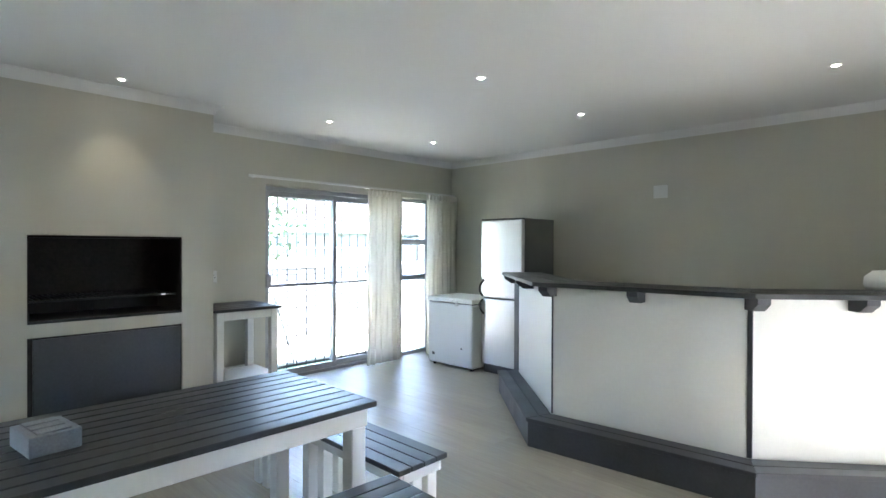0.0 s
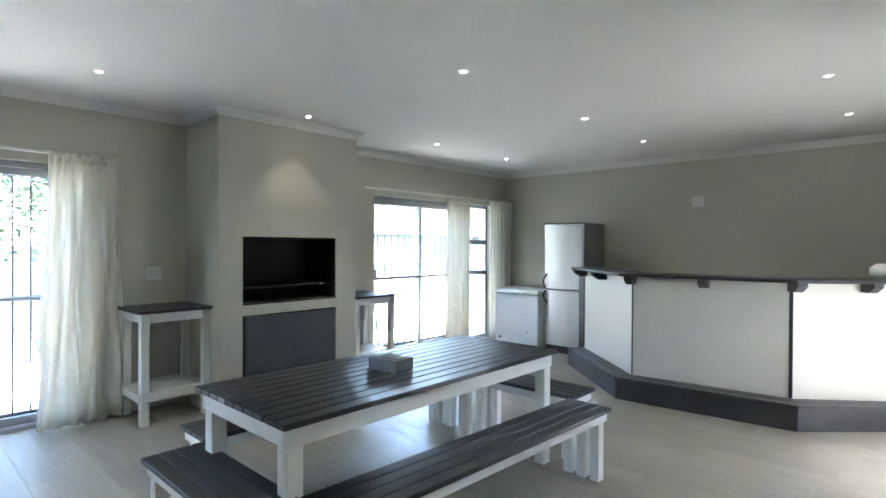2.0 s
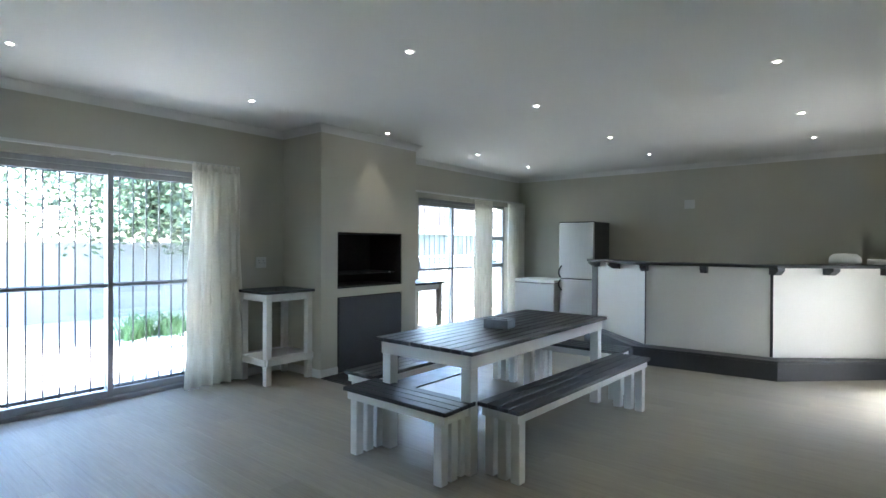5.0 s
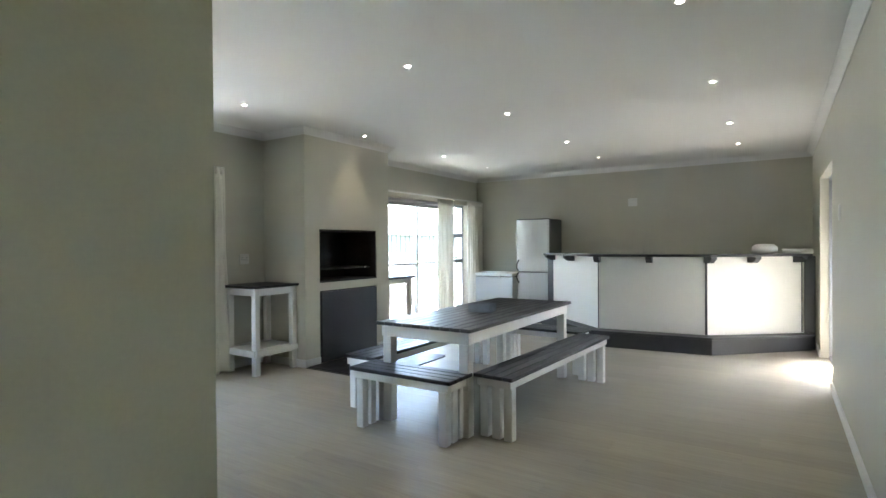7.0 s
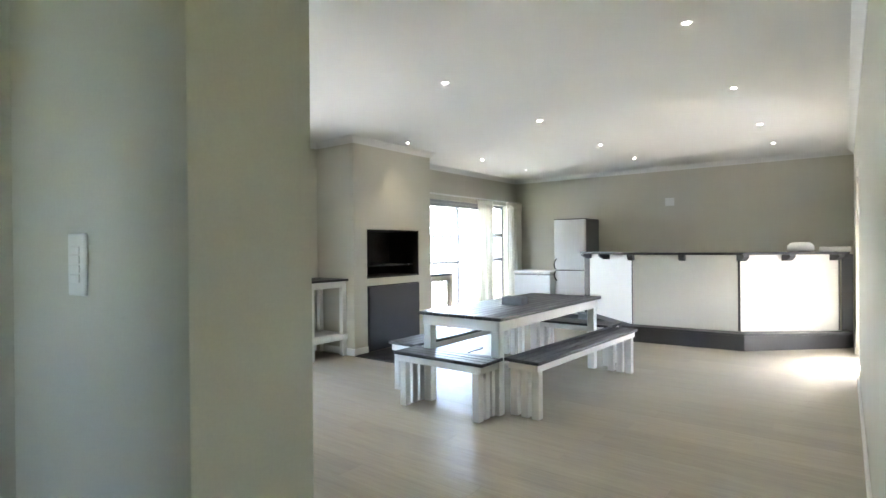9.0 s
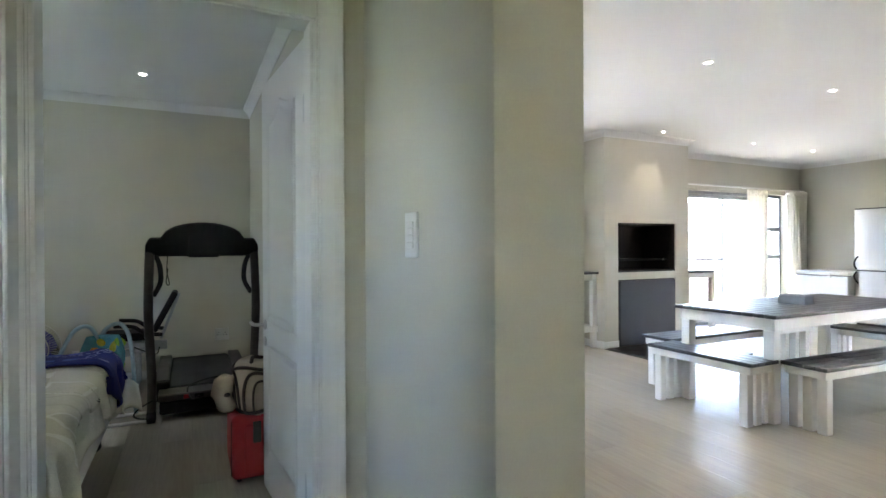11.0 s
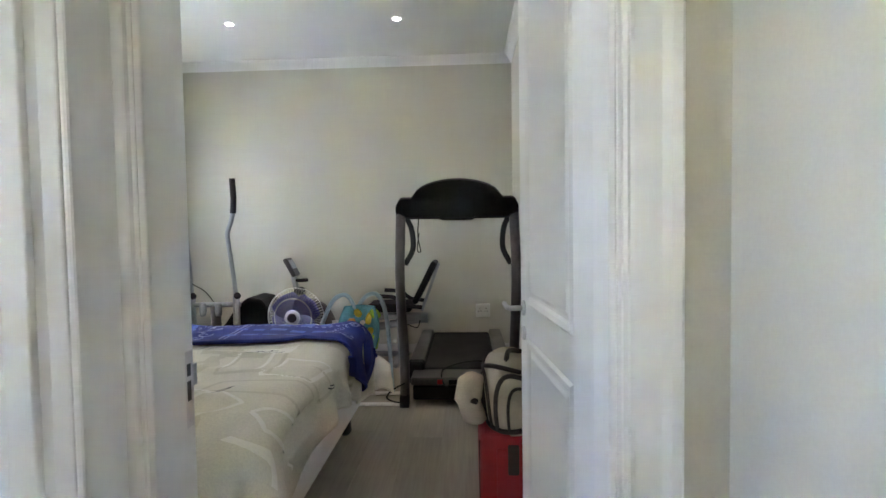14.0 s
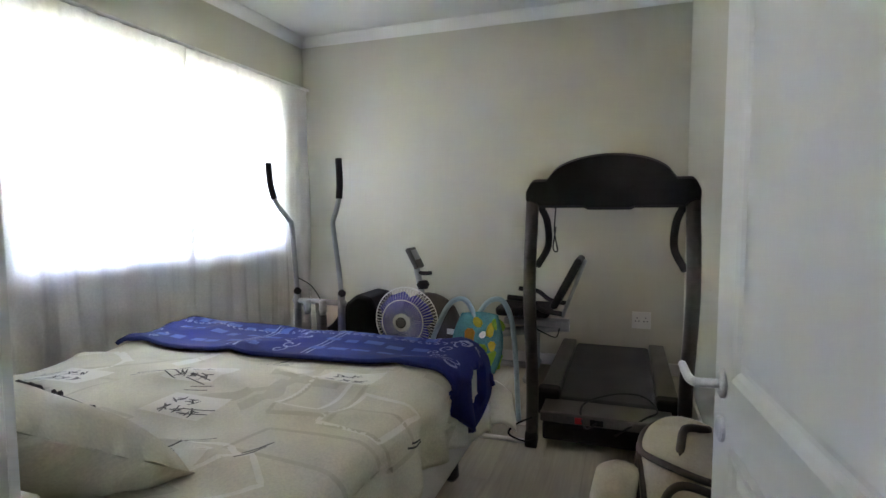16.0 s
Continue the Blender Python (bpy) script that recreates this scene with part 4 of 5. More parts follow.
def bed_point(a, b):
    """Top of the bedding: a from head to foot, b from the window side to the door side (b may be negative)."""
    xa, da = roll_off(a, BL)
    if b < BW / 2:
        yb, db = roll_off(BW - b, BW)
        yb = BW - yb
    else:
        yb, db = roll_off(b, BW)
    drop = max(da, db) + 0.25 * min(da, db)
    x, y = BX0 - xa, BY0 + yb
    n = noise.noise(Vector((a * 2.1, b * 2.1, 3.3)))
    n2 = noise.noise(Vector((a * 5.5 + 9, b * 3.0, 1.7)))
    ridge = (1 - abs(noise.noise(Vector((a * 3.1 + 4, b * 2.0 + a, 7.7))))) ** 4
    z = BT - drop + (0.022 * n + 0.012 * n2 + 0.026 * ridge) * max(0.3, 1 - drop * 2)
    w = min(1.0, max(0, drop - 0.03) * 6)
    fold = 0.028 * math.sin(a * 17 + 2.5 * math.sin(a * 5)) * w
    if db > da:
        y += fold * (1 if b > BW / 2 else -1)
    else:
        x += -0.02 * math.sin(b * 15) * w
    return Vector((x, y, z))


def bed_normal(a, b):
    e = 0.012
    n = (bed_point(a + e, b) - bed_point(a - e, b)).cross(bed_point(a, b + e) - bed_point(a, b - e))
    n.normalize()
    return n if n.z > -0.3 else -n


def bed_sheet(a0, a1, b0, b1, na, nb, lift, edge=None, thick=0.0):
    bm = bmesh.new()
    g = []
    for i in range(na + 1):
        row = []
        for j in range(nb + 1):
            u, v = i / na, j / nb
            lo, hi = (b0, b1) if edge is None else edge(u, b0, b1)
            a = a0 + (a1 - a0) * u
            b = lo + (hi - lo) * v
            n = bed_normal(a, b)
            if n.z < 0 and abs(n.z) > 0.02:
                n = -n
            row.append(bm.verts.new(bed_point(a, b) + n * lift))
        g.append(row)
    for i in range(na):
        for j in range(nb):
            bm.faces.new((g[i][j], g[i][j + 1], g[i + 1][j + 1], g[i + 1][j]))
    bmesh.ops.recalc_face_normals(bm, faces=bm.faces[:])
    return bm


def bed_ribbon(bm, pts, width, lift):
    """A thin printed stroke that follows the bedding."""
    fine_pts = [pts[0]]
    for p, q in zip(pts, pts[1:]):
        k = max(1, math.ceil(math.hypot(q[0] - p[0], q[1] - p[1]) / 0.02))
        fine_pts += [(p[0] + (q[0] - p[0]) * i / k, p[1] + (q[1] - p[1]) * i / k) for i in range(1, k + 1)]
    pts = fine_pts
    cross = max(1, math.ceil(width / 0.02))
    prev = None
    for i, (a, b) in enumerate(pts):
        p, q = pts[max(i - 1, 0)], pts[min(i + 1, len(pts) - 1)]
        da, db = q[0] - p[0], q[1] - p[1]
        l = math.hypot(da, db) or 1
        oa, ob = -db / l * width / 2, da / l * width / 2
        cur = []
        for c in range(cross + 1):
            s = -1 + 2 * c / cross
            aa, bb = a + s * oa, b + s * ob
            n = bed_normal(aa, bb)
            if n.z < 0:
                n = -n
            cur.append(bm.verts.new(bed_point(aa, bb) + n * lift))
        if prev:
            for c in range(cross):
                bm.faces.new((prev[c], prev[c + 1], cur[c + 1], cur[c]))
        prev = cur


bed = thing("bed", "divan bed base with a white skirt on dark castors", "bed")
part("divan", block(BX1 + 0.03, BX0, BY0 + 0.03, BY1 - 0.03, 0.13, 0.36, 0.02), M_VALANCE, bed, "white base")
part("mattress", block(BX1 + 0.03, BX0, BY0 + 0.03, BY1 - 0.03, 0.362, 0.515, 0.05, 3), M_VALANCE, bed, "mattress")
for x in (BX0 - 0.15, BX1 + 0.15):
    for y in (BY0 + 0.15, BY1 - 0.10):
        part("castor", lathe([(0.02, 0), (0.035, 0.02), (0.03, 0.08), (0.02, 0.13)], 12, pose(x, y, 0)), M_BLACK, bed, "dark castor", True)
part("headboard", block(BX0 + 0.005, BX0 + 0.045, BY0 + 0.02, BY1 - 0.02, 0.3, 0.85, 0.01), M_VALANCE, bed)

duvet = thing("duvet", "cream cotton duvet with printed shapes and strokes", "duvet")
rnd = random.Random(5)
o = part("cover", bed_sheet(0.0, BL + 0.16, -0.22, BW + 0.235, 130, 124, 0.004,
                            lambda u, lo, hi: (lo, hi + 0.05 * math.sin(u * 9) + (0.05 if u > 0.8 else 0))), M_DUVET, duvet, "", True)
so = o.modifiers.new("solid", 'SOLIDIFY')
so.thickness = 0.012
so.offset = -1
pale, khaki, ink = bmesh.new(), bmesh.new(), bmesh.new()
boxes = [(0.52, 1.16), (0.62, 0.62), (0.95, 0.30), (0.86, 0.92), (1.22, 1.30), (1.10, 0.75), (0.30, 0.30), (0.35, 0.88)]
for k in range(34):
    a, b = rnd.uniform(0.25, 1.55), rnd.uniform(0.1, BW + 0.1)
    w, h = rnd.uniform(0.10, 0.2), rnd.uniform(0.05, 0.10)
    ang = rnd.choice((0, 0.1, 1.57, 0.78))
    bm2 = rnd.choice((pale, khaki, khaki))
    c, s = math.cos(ang), math.sin(ang)
    if k % 3 == 0:
        pts = [(-w, -h), (w, -h), (w, h), (-w, h), (-w, -h)]
        dense = []
        for i in range(4):
            for q in range(5):
                u = q / 5
                dense.append((pts[i][0] + (pts[i + 1][0] - pts[i][0]) * u, pts[i][1] + (pts[i + 1][1] - pts[i][1]) * u))
        dense.append(pts[0])
        bed_ribbon(bm2, [(a + c * p - s * q, b + s * p + c * q) for p, q in dense], 0.016, 0.0055)
    else:
        pts = [(-w + 2 * w * i / 8, 0.03 * math.sin(i * 0.7 + k)) for i in range(9)]
        bed_ribbon(bm2, [(a + c * p - s * q, b + s * p + c * q) for p, q in pts], rnd.choice((0.02, 0.035, 0.06)), 0.0055)
for a, b in boxes:
    w, h = 0.075, 0.115
    bed_ribbon(pale, [(a, b - h + 2 * h * i / 10) for i in range(11)], 2 * w, 0.0062)
    for row in (-0.035, 0.03):
        for k in range(3 if row < 0 else 2):
            ca, cb = a + row, b - 0.055 + k * 0.055
            for q in range(5):
                t0 = rnd.uniform(0, math.pi)
                l = rnd.uniform(0.012, 0.026)
                da, db = rnd.uniform(-0.012, 0.012), rnd.uniform(-0.012, 0.012)
                bed_ribbon(ink, [(ca + da - math.cos(t0) * l, cb + db - math.sin(t0) * l), (ca + da, cb + db + 0.003), (ca + da + math.cos(t0) * l, cb + db + math.sin(t0) * l)], 0.005, 0.0072)
for k in range(26):
    a, b, t0, l = rnd.uniform(0.2, 1.45), rnd.uniform(0.1, BW + 0.12), rnd.choice((0.3, 1.4, 1.9, 0.8)), rnd.uniform(0.03, 0.07)
    for e in (0, 0.03):
        bed_ribbon(ink, [(a + e - math.cos(t0) * l, b - math.sin(t0) * l), (a + e, b + 0.004), (a + e + math.cos(t0) * l, b + math.sin(t0) * l)], 0.005, 0.0072)
tagged(part("pale_print", pale, M_PRINT, duvet, "off-white printed shapes"), kind="stuff")
tagged(part("khaki_print", khaki, M_PRINT2, duvet, "khaki printed shapes"), kind="stuff")
tagged(part("ink_strokes", ink, M_INK, duvet, "dark printed strokes"), kind="stuff")

# loose corner of the cover hanging out past the foot
bm = bmesh.new()
g = []
for i in range(15):
    u = i / 14
    g.append([bm.verts.new((-3.41 - 0.035 * u + 0.016 * math.sin(u * 9 + v * 0.35) + 0.006 * math.sin(v * 1.3 + u * 4), -4.50 + 0.205 * u + 0.02 * u * v / 8,
                            (0.44 - 0.12 * u - 0.02 * math.sin(u * 6)) * (1 - v / 8) + (0.21 - 0.05 * u + 0.012 * math.sin(u * 11)) * v / 8)) for v in range(9)])
for i in range(14):
    for j in range(8):
        bm.faces.new((g[i][j], g[i][j + 1], g[i + 1][j + 1], g[i + 1][j]))
o = part("loose_corner", bm, M_PRINT, duvet, "off-white loose corner of the cover", True)
so = o.modifiers.new("solid", 'SOLIDIFY')
so.thickness = 0.008

# pillow at the head
pl = thing("pillow", "plump cream printed pillow at the head of the bed", "pillow", pose(-1.75, -5.13, 0.63, 0, -34, 6))
bm = bmesh.new()
nn = 18
for side in (1, -1):
    g = []
    for i in range(nn + 1):
        row = []
        for j in range(nn + 1):
            u, v = i / nn * 2 - 1, j / nn * 2 - 1
            bulge = max(0, (1 - abs(u) ** 3.0) * (1 - abs(v) ** 3.5)) ** 0.55
            x, y = 0.26 * u * (1 - 0.06 * (1 - v * v)), 0.42 * v * (1 - 0.05 * (1 - u * u))
            row.append(bm.verts.new((x, y, side * 0.105 * bulge + 0.09 + 0.006 * noise.noise(Vector((u * 3, v * 3, side))))))
        g.append(row)
    for i in range(nn):
        for j in range(nn):
            f = (g[i][j], g[i + 1][j], g[i + 1][j + 1], g[i][j + 1])
            bm.faces.new(f if side > 0 else f[::-1])
bmesh.ops.remove_doubles(bm, verts=bm.verts[:], dist=0.001)
part("pillowcase", bm, M_DUVET, pl, "", True)
bm = bmesh.new()
for k in range(10):
    t0, l = rnd.uniform(0, 3.14), rnd.uniform(0.03, 0.06)
    cx, cy = rnd.uniform(-0.15, 0.05), rnd.uniform(0.0, 0.26)
    pts = []
    for s in (-1, -0.5, 0, 0.5, 1):
        u, v = (cx + s * l * math.cos(t0)) / 0.26, (cy + s * l * math.sin(t0)) / 0.42
        bulge = max(0, (1 - abs(u) ** 3) * (1 - abs(v) ** 3.5)) ** 0.55
        pts.append((u * 0.26, v * 0.42, 0.105 * bulge + 0.093))
    rod(pts, 0.005, 5, bm)
part("ink_strokes", bm, M_INK, pl, "dark printed strokes")

# folded blue blanket across the foot
bl = thing("blanket", "royal blue patterned fleece blanket folded across the bed's foot", "blanket")
A0, A1 = 1.36, BL + 0.12


def blanket_edge(u, lo, hi):
    return lo, hi + 0.16 * math.sin(math.pi * min(1, u * 1.15)) * (1 if u < 0.87 else 0.9)


o = part("fleece", bed_sheet(A0, A1, 0.02, BW + 0.10, 50, 124, 0.034, blanket_edge), M_BLUE, bl, "", True)
so = o.modifiers.new("solid", 'SOLIDIFY')
so.thickness = 0.018
so.offset = -1
lb, pw = bmesh.new(), bmesh.new()
for r in range(3):
    for k in range(13):
        if k in (6, 7):
            continue
        b = 0.16 + k * 0.105 + rnd.uniform(-0.012, 0.012)
        a = 1.47 + r * 0.13 + rnd.uniform(-0.015, 0.015)
        w = rnd.uniform(0.05, 0.085)
        bed_ribbon(lb, [(a, b - w / 2 + w * i / 3) for i in range(4)], rnd.uniform(0.03, 0.05), 0.0362)
for b in (0.62, 0.645, 0.99, 1.015):
    bed_ribbon(pw, [(A0 + 0.02 + i * 0.05, b) for i in range(10)], 0.007, 0.0362)
for c0 in (0.82, 0.10, 1.52):
    for k in range(9):
        ca, cb = A0 + 0.06 + k * 0.055, c0 + rnd.uniform(-0.08, 0.08)
        r0, t0 = rnd.uniform(0.018, 0.04), rnd.uniform(0, 6)
        bed_ribbon(pw, [(ca + r0 * (1 - i / 16) * math.cos(t0 + i * 0.55), cb + r0 * (1 - i / 16) * math.sin(t0 + i * 0.55)) for i in range(13)], 0.007, 0.0362)
for k in range(40):
    cb = 0.06 + k * 0.04
    bed_ribbon(pw, [(A1 - 0.24 + 0.012 * math.sin(i + k), cb + 0.014 * math.cos(i * 1.3 + k)) for i in range(5)], 0.006, 0.0362)
tagged(part("light_squares", lb, M_BLUE2, bl, "lighter blue woven squares"), kind="stuff")
tagged(part("pale_scrolls", pw, M_BLUEW, bl, "pale blue woven scrolls"), kind="stuff")

# treadmill
tm = thing("treadmill", "dark treadmill facing the bed with a raised console", "treadmill")
UX, UL, UR = -3.61, -4.235, -3.552
for y, s in ((UL, 1), (UR, -1)):
    part("upright", rod(curve([(UX - 0.03, y, 0.02), (UX, y + 0.005 * s, 0.35), (UX + 0.005, y - 0.012 * s, 0.8), (UX, y, 1.25)]), 0.03, 12), M_GUN, tm, "gunmetal upright tube", True)
    part("wheel", lathe([(0.02, -0.03), (0.045, -0.026), (0.045, 0.026), (0.02, 0.03)], 18, pose(UX - 0.02, y, 0.046, 90)), M_RUBBER, tm, "black transport wheel", True)
    g = part("hand_grip", rod(curve([(UX - 0.02, y + 0.03 * s, 1.20), (UX - 0.09, y + 0.055 * s, 1.12), (UX - 0.10, y + 0.06 * s, 1.0), (UX - 0.02, y + 0.022 * s, 0.91)]), 0.017, 10), M_RUBBER, tm, "black foam hand grip", True)
    part("side_rail", block(-5.0, UX - 0.22, y + (0.0 if s > 0 else -0.10), y + (0.10 if s > 0 else 0.0), 0.09, 0.225, 0.012), M_GUN, tm, "dark side rail")
    part("end_cap", block(UX - 0.30, UX - 0.20, y + (-0.005 if s > 0 else -0.11), y + (0.11 if s > 0 else 0.005), 0.10, 0.24, 0.02, 3), M_CONS, tm)
bm = bmesh.new()
nn = 48
prof = []
for i in range(nn + 1):
    v = i / nn * 2 - 1
    y = (UL + UR) / 2 + v * 0.368
    top = 1.322 + (0.113 * math.sqrt(1 - (v / 0.72) ** 2) if abs(v) < 0.72 else 0.0)
    if abs(v) > 0.9:
        top -= 0.05 * ((abs(v) - 0.9) / 0.1) ** 2
    low = 1.178 if abs(v) < 0.28 else (1.187 if abs(v) < 0.86 else 1.20 + 0.02 * (abs(v) - 0.86) * 7)
    prof.append((y, low, top))
for x in (UX - 0.10, UX - 0.07, UX + 0.02, UX + 0.045):
    e = 0.012 if x in (UX - 0.10, UX + 0.045) else 0
    for y, lo, hi in prof:
        bm.verts.new((x - 0.04 * (hi - 1.2) * 0.5, y, lo + e))
        bm.verts.new((x - 0.2 * (hi - 1.25), y, hi - e))
bm.verts.ensure_lookup_table()
st_ = 2 * (nn + 1)
for r in range(3):
    for i in range(nn):
        a = r * st_ + 2 * i
        bm.faces.new([bm.verts[k] for k in (a, a + 2, a + 2 + st_, a + st_)])
        bm.faces.new([bm.verts[k] for k in (a + 1, a + 1 + st_, a + 3 + st_, a + 3)])
    for a in (r * st_, r * st_ + 2 * nn):
        bm.faces.new([bm.verts[k] for k in (a, a + 1, a + 1 + st_, a + st_)])
for base_ in (0, 3 * st_):
    for i in range(nn):
        a = base_ + 2 * i
        bm.faces.new([bm.verts[k] for k in (a, a + 1, a + 3, a + 2)])
bmesh.ops.recalc_face_normals(bm, faces=bm.faces[:])
part("console", bm, M_CONS, tm, "black arched console")
part("safety_cord", rod(curve([(UX + 0.03, UL + 0.11, 1.19), (UX + 0.03, UL + 0.105, 1.08), (UX + 0.03, UL + 0.12, 0.99), (UX + 0.03, UL + 0.10, 1.0), (UX + 0.03, UL + 0.112, 1.10)]), 0.0035, 5), M_RUBBER, tm, "thin safety cord")
part("running_belt", block(-5.0, UX - 0.22, UL + 0.10, UR - 0.10, 0.12, 0.20, 0.02, 3), M_BELT, tm, "black running belt")
part("motor_cover", block(UX - 0.22, UX - 0.03, UL + 0.05, UR - 0.05, 0.045, 0.135, 0.012), M_CONS, tm, "black motor housing")
fp = part("front_panel", block(UX - 0.22, UX - 0.02, UL + 0.04, UR - 0.04, 0.14, 0.19, 0.008), M_GUN, tm, "dark grey front panel with sockets")
part("power_switch", block(UX - 0.019, UX - 0.012, -4.03, -3.995, 0.15, 0.18, 0.003), M_RED, fp, "red power switch")
part("power_socket", block(UX - 0.019, UX - 0.013, -3.96, -3.90, 0.15, 0.178, 0.003), M_CONS, fp)
part("label_strip", block(UX - 0.0195, UX - 0.0185, -4.17, -4.08, 0.155, 0.175), M_GUN, fp, "plain label strip")
part("power_cord", rod(curve([(UX - 0.01, -3.93, 0.165), (UX + 0.02, -3.98, 0.15), (UX - 0.10, -4.0, 0.215), (UX - 0.30, -3.86, 0.215), (UX - 0.32, -3.72, 0.213), (UX - 0.14, -3.66, 0.21), (UX - 0.05, -3.72, 0.2), (UX + 0.0, -3.85, 0.12)]), 0.005, 6), M_RUBBER, tm, "black power cord", True)
part("loose_cord", rod(curve([(UX + 0.02, UL + 0.01, 0.17), (UX + 0.04, UL - 0.07, 0.13), (UX + 0.04, UL - 0.10, 0.08), (UX + 0.03, UL - 0.03, 0.05), (UX + 0.02, UL + 0.02, 0.06)]), 0.005, 6), M_RUBBER, tm)
part("rear_foot", block(-4.99, -4.93, UL + 0.02, UR - 0.02, 0.0, 0.119, 0.006), M_CONS, tm)

tm.scale = (1, 1, 0.985)

# elliptical trainer
el = thing("elliptical_trainer", "grey elliptical trainer with tall handle bars by the window", "exercise machine")
EX = -3.65
for pts, y in ((((EX, -5.81, 1.46), (EX, -5.80, 1.34), (EX, -5.775, 1.25)), 0), (((EX, -5.357, 1.47), (EX, -5.352, 1.34), (EX, -5.358, 1.25)), 1)):
    part("grip", rod(curve(pts), 0.018, 10), M_RUBBER, el, "black foam grip", True)
part("handle_bar", rod(curve([(EX, -5.775, 1.25), (EX, -5.745, 1.205), (EX, -5.68, 1.13), (EX, -5.662, 1.08), (EX, -5.64, 0.76), (EX, -5.632, 0.5)]), 0.0135, 10), M_GYM, el, "grey handle tube", True)
part("handle_bar", rod(curve([(EX, -5.358, 1.25), (EX, -5.378, 1.18), (EX, -5.398, 1.12), (EX, -5.390, 1.03), (EX, -5.358, 0.76), (EX, -5.35, 0.5)]), 0.0135, 10), M_GYM, el, "grey handle tube", True)
for y in (-5.637, -5.354):
    part("arm_sleeve", rod([(EX, y, 0.30), (EX, y, 0.72)], 0.021, 10), M_GYM, el)
    part("clamp_knob", lathe([(0.012, 0), (0.02, 0.012), (0.02, 0.03), (0.012, 0.036)], 10, pose(EX + 0.01, y + 0.02, 0.715, 0, 60)), M_RUBBER, el, "black clamp knob", True)
    part("foot_plate", block(EX - 0.55, EX - 0.1, y - 0.05, y + 0.05, 0.27, 0.31, 0.012), M_CONS, el)
part("cross_bar", rod([(EX, -5.66, 0.665), (EX, -5.33, 0.665)], 0.017, 10), M_GYM, el, "grey cross bar", True)
for y in (-5.56, -5.46):
    part("pivot", lathe([(0.016, -0.045), (0.022, -0.02), (0.022, 0.03), (0.015, 0.04)], 10, pose(EX + 0.02, y, 0.64)), M_GYM, el, "", True)
bm = prism([(-5.60, 0.12), (-5.20, 0.12), (-5.14, 0.35), (-5.20, 0.56), (-5.27, 0.67), (-5.36, 0.685), (-5.44, 0.62), (-5.52, 0.50), (-5.60, 0.45)], 0, 0.30, 0.02)
bm.transform(Matrix(((0, 0, 1, -4.12), (1, 0, 0, 0), (0, 1, 0, 0), (0, 0, 0, 1))))
part("flywheel_cover", bm, M_CONS, el, "black flywheel cover")
part("centre_post", rod([(EX - 0.06, -5.495, 0.06), (EX - 0.01, -5.495, 0.66)], 0.03, 10), M_GUN, el, "", True)
part("base_tube", rod([(-4.5, -5.495, 0.06), (EX - 0.02, -5.495, 0.06)], 0.028, 10), M_GYM, el, "", True)
for x in (-4.46, EX - 0.05):
    part("stabiliser", rod([(x, -5.75, 0.0362), (x, -5.24, 0.0362)], 0.032, 10), M_GYM, el, "", True)
part("cable", rod(curve([(EX + 0.005, -5.63, 0.80), (EX - 0.06, -5.58, 0.74), (EX - 0.05, -5.50, 0.64)]), 0.003, 5), M_RUBBER, el)

el.location = (0.0, 0.064, 0.0)
el.scale = (1, 1, 0.98)

# recumbent bike along the far wall
bk = thing("recumbent_bike", "grey recumbent exercise bike with a black seat along the wall", "exercise bike")
KX = -4.78
part("main_beam", rod(curve([(KX, -5.25, 0.22), (KX, -4.9, 0.24), (KX, -4.3, 0.34), (KX, -4.17, 0.35)]), 0.032, 10), M_GYM, bk, "grey beam", True)
part("console_post", rod([(KX, -5.20, 0.26), (KX, -5.30, 0.72)], 0.024, 10), M_GYM, bk, "", True)
part("console", block(-0.07, 0.07, -0.018, 0.018, -0.085, 0.085, 0.012, 3), M_GUN, bk, "dark console").matrix_basis = pose(KX, -5.315, 0.80, 28, 0, 0)
part("display", block(-0.05, 0.05, 0.0185, 0.021, -0.02, 0.06, 0.004), M_GYM, bk, "grey display").matrix_basis = pose(KX, -5.315, 0.80, 28, 0, 0)
part("front_handle", rod(curve([(KX, -5.28, 0.69), (KX + 0.03, -5.23, 0.69), (KX + 0.03, -5.17, 0.695)]), 0.015, 8), M_RUBBER, bk, "black handle", True)
part("post_knob", lathe([(0.035, -0.03), (0.05, 0), (0.035, 0.03)], 12, pose(KX, -5.25, 0.60)), M_RUBBER, bk, "", True)
bm = lathe([(0.05, -0.05), (0.24, -0.045), (0.255, 0), (0.24, 0.045), (0.05, 0.05)], 28, pose(KX, -5.2, 0.29, 0, 90))
part("flywheel_housing", bm, M_GUN, bk, "", True)
part("seat", block(KX - 0.16, KX + 0.16, -4.66, -4.29, 0.43, 0.50, 0.03, 3), M_CONS, bk, "black padded seat")
part("seat_bracket", block(KX - 0.05, KX + 0.05, -4.62, -4.17, 0.355, 0.40, 0.008), M_GYM, bk)
part("seat_post", rod([(KX, -4.40, 0.05), (KX, -4.40, 0.43)], 0.03, 10), M_GYM, bk, "", True)
part("backrest", block(-0.16, 0.16, -0.025, 0.025, 0, 0.38, 0.022, 3), M_CONS, bk, "black padded backrest").matrix_basis = pose(KX, -4.27, 0.50, -27, 0, 0)
part("back_frame", rod([(KX, -4.22, 0.42), (KX, -4.07, 0.82)], 0.013, 8), M_GYM, bk, "", True)
for x in (KX - 0.2, KX + 0.2):
    part("arm_rest", rod(curve([(x, -4.20, 0.48), (x, -4.33, 0.50), (x, -4.42, 0.56), (x, -4.56, 0.575)]), 0.017, 8), M_RUBBER, bk, "black side handle", True)
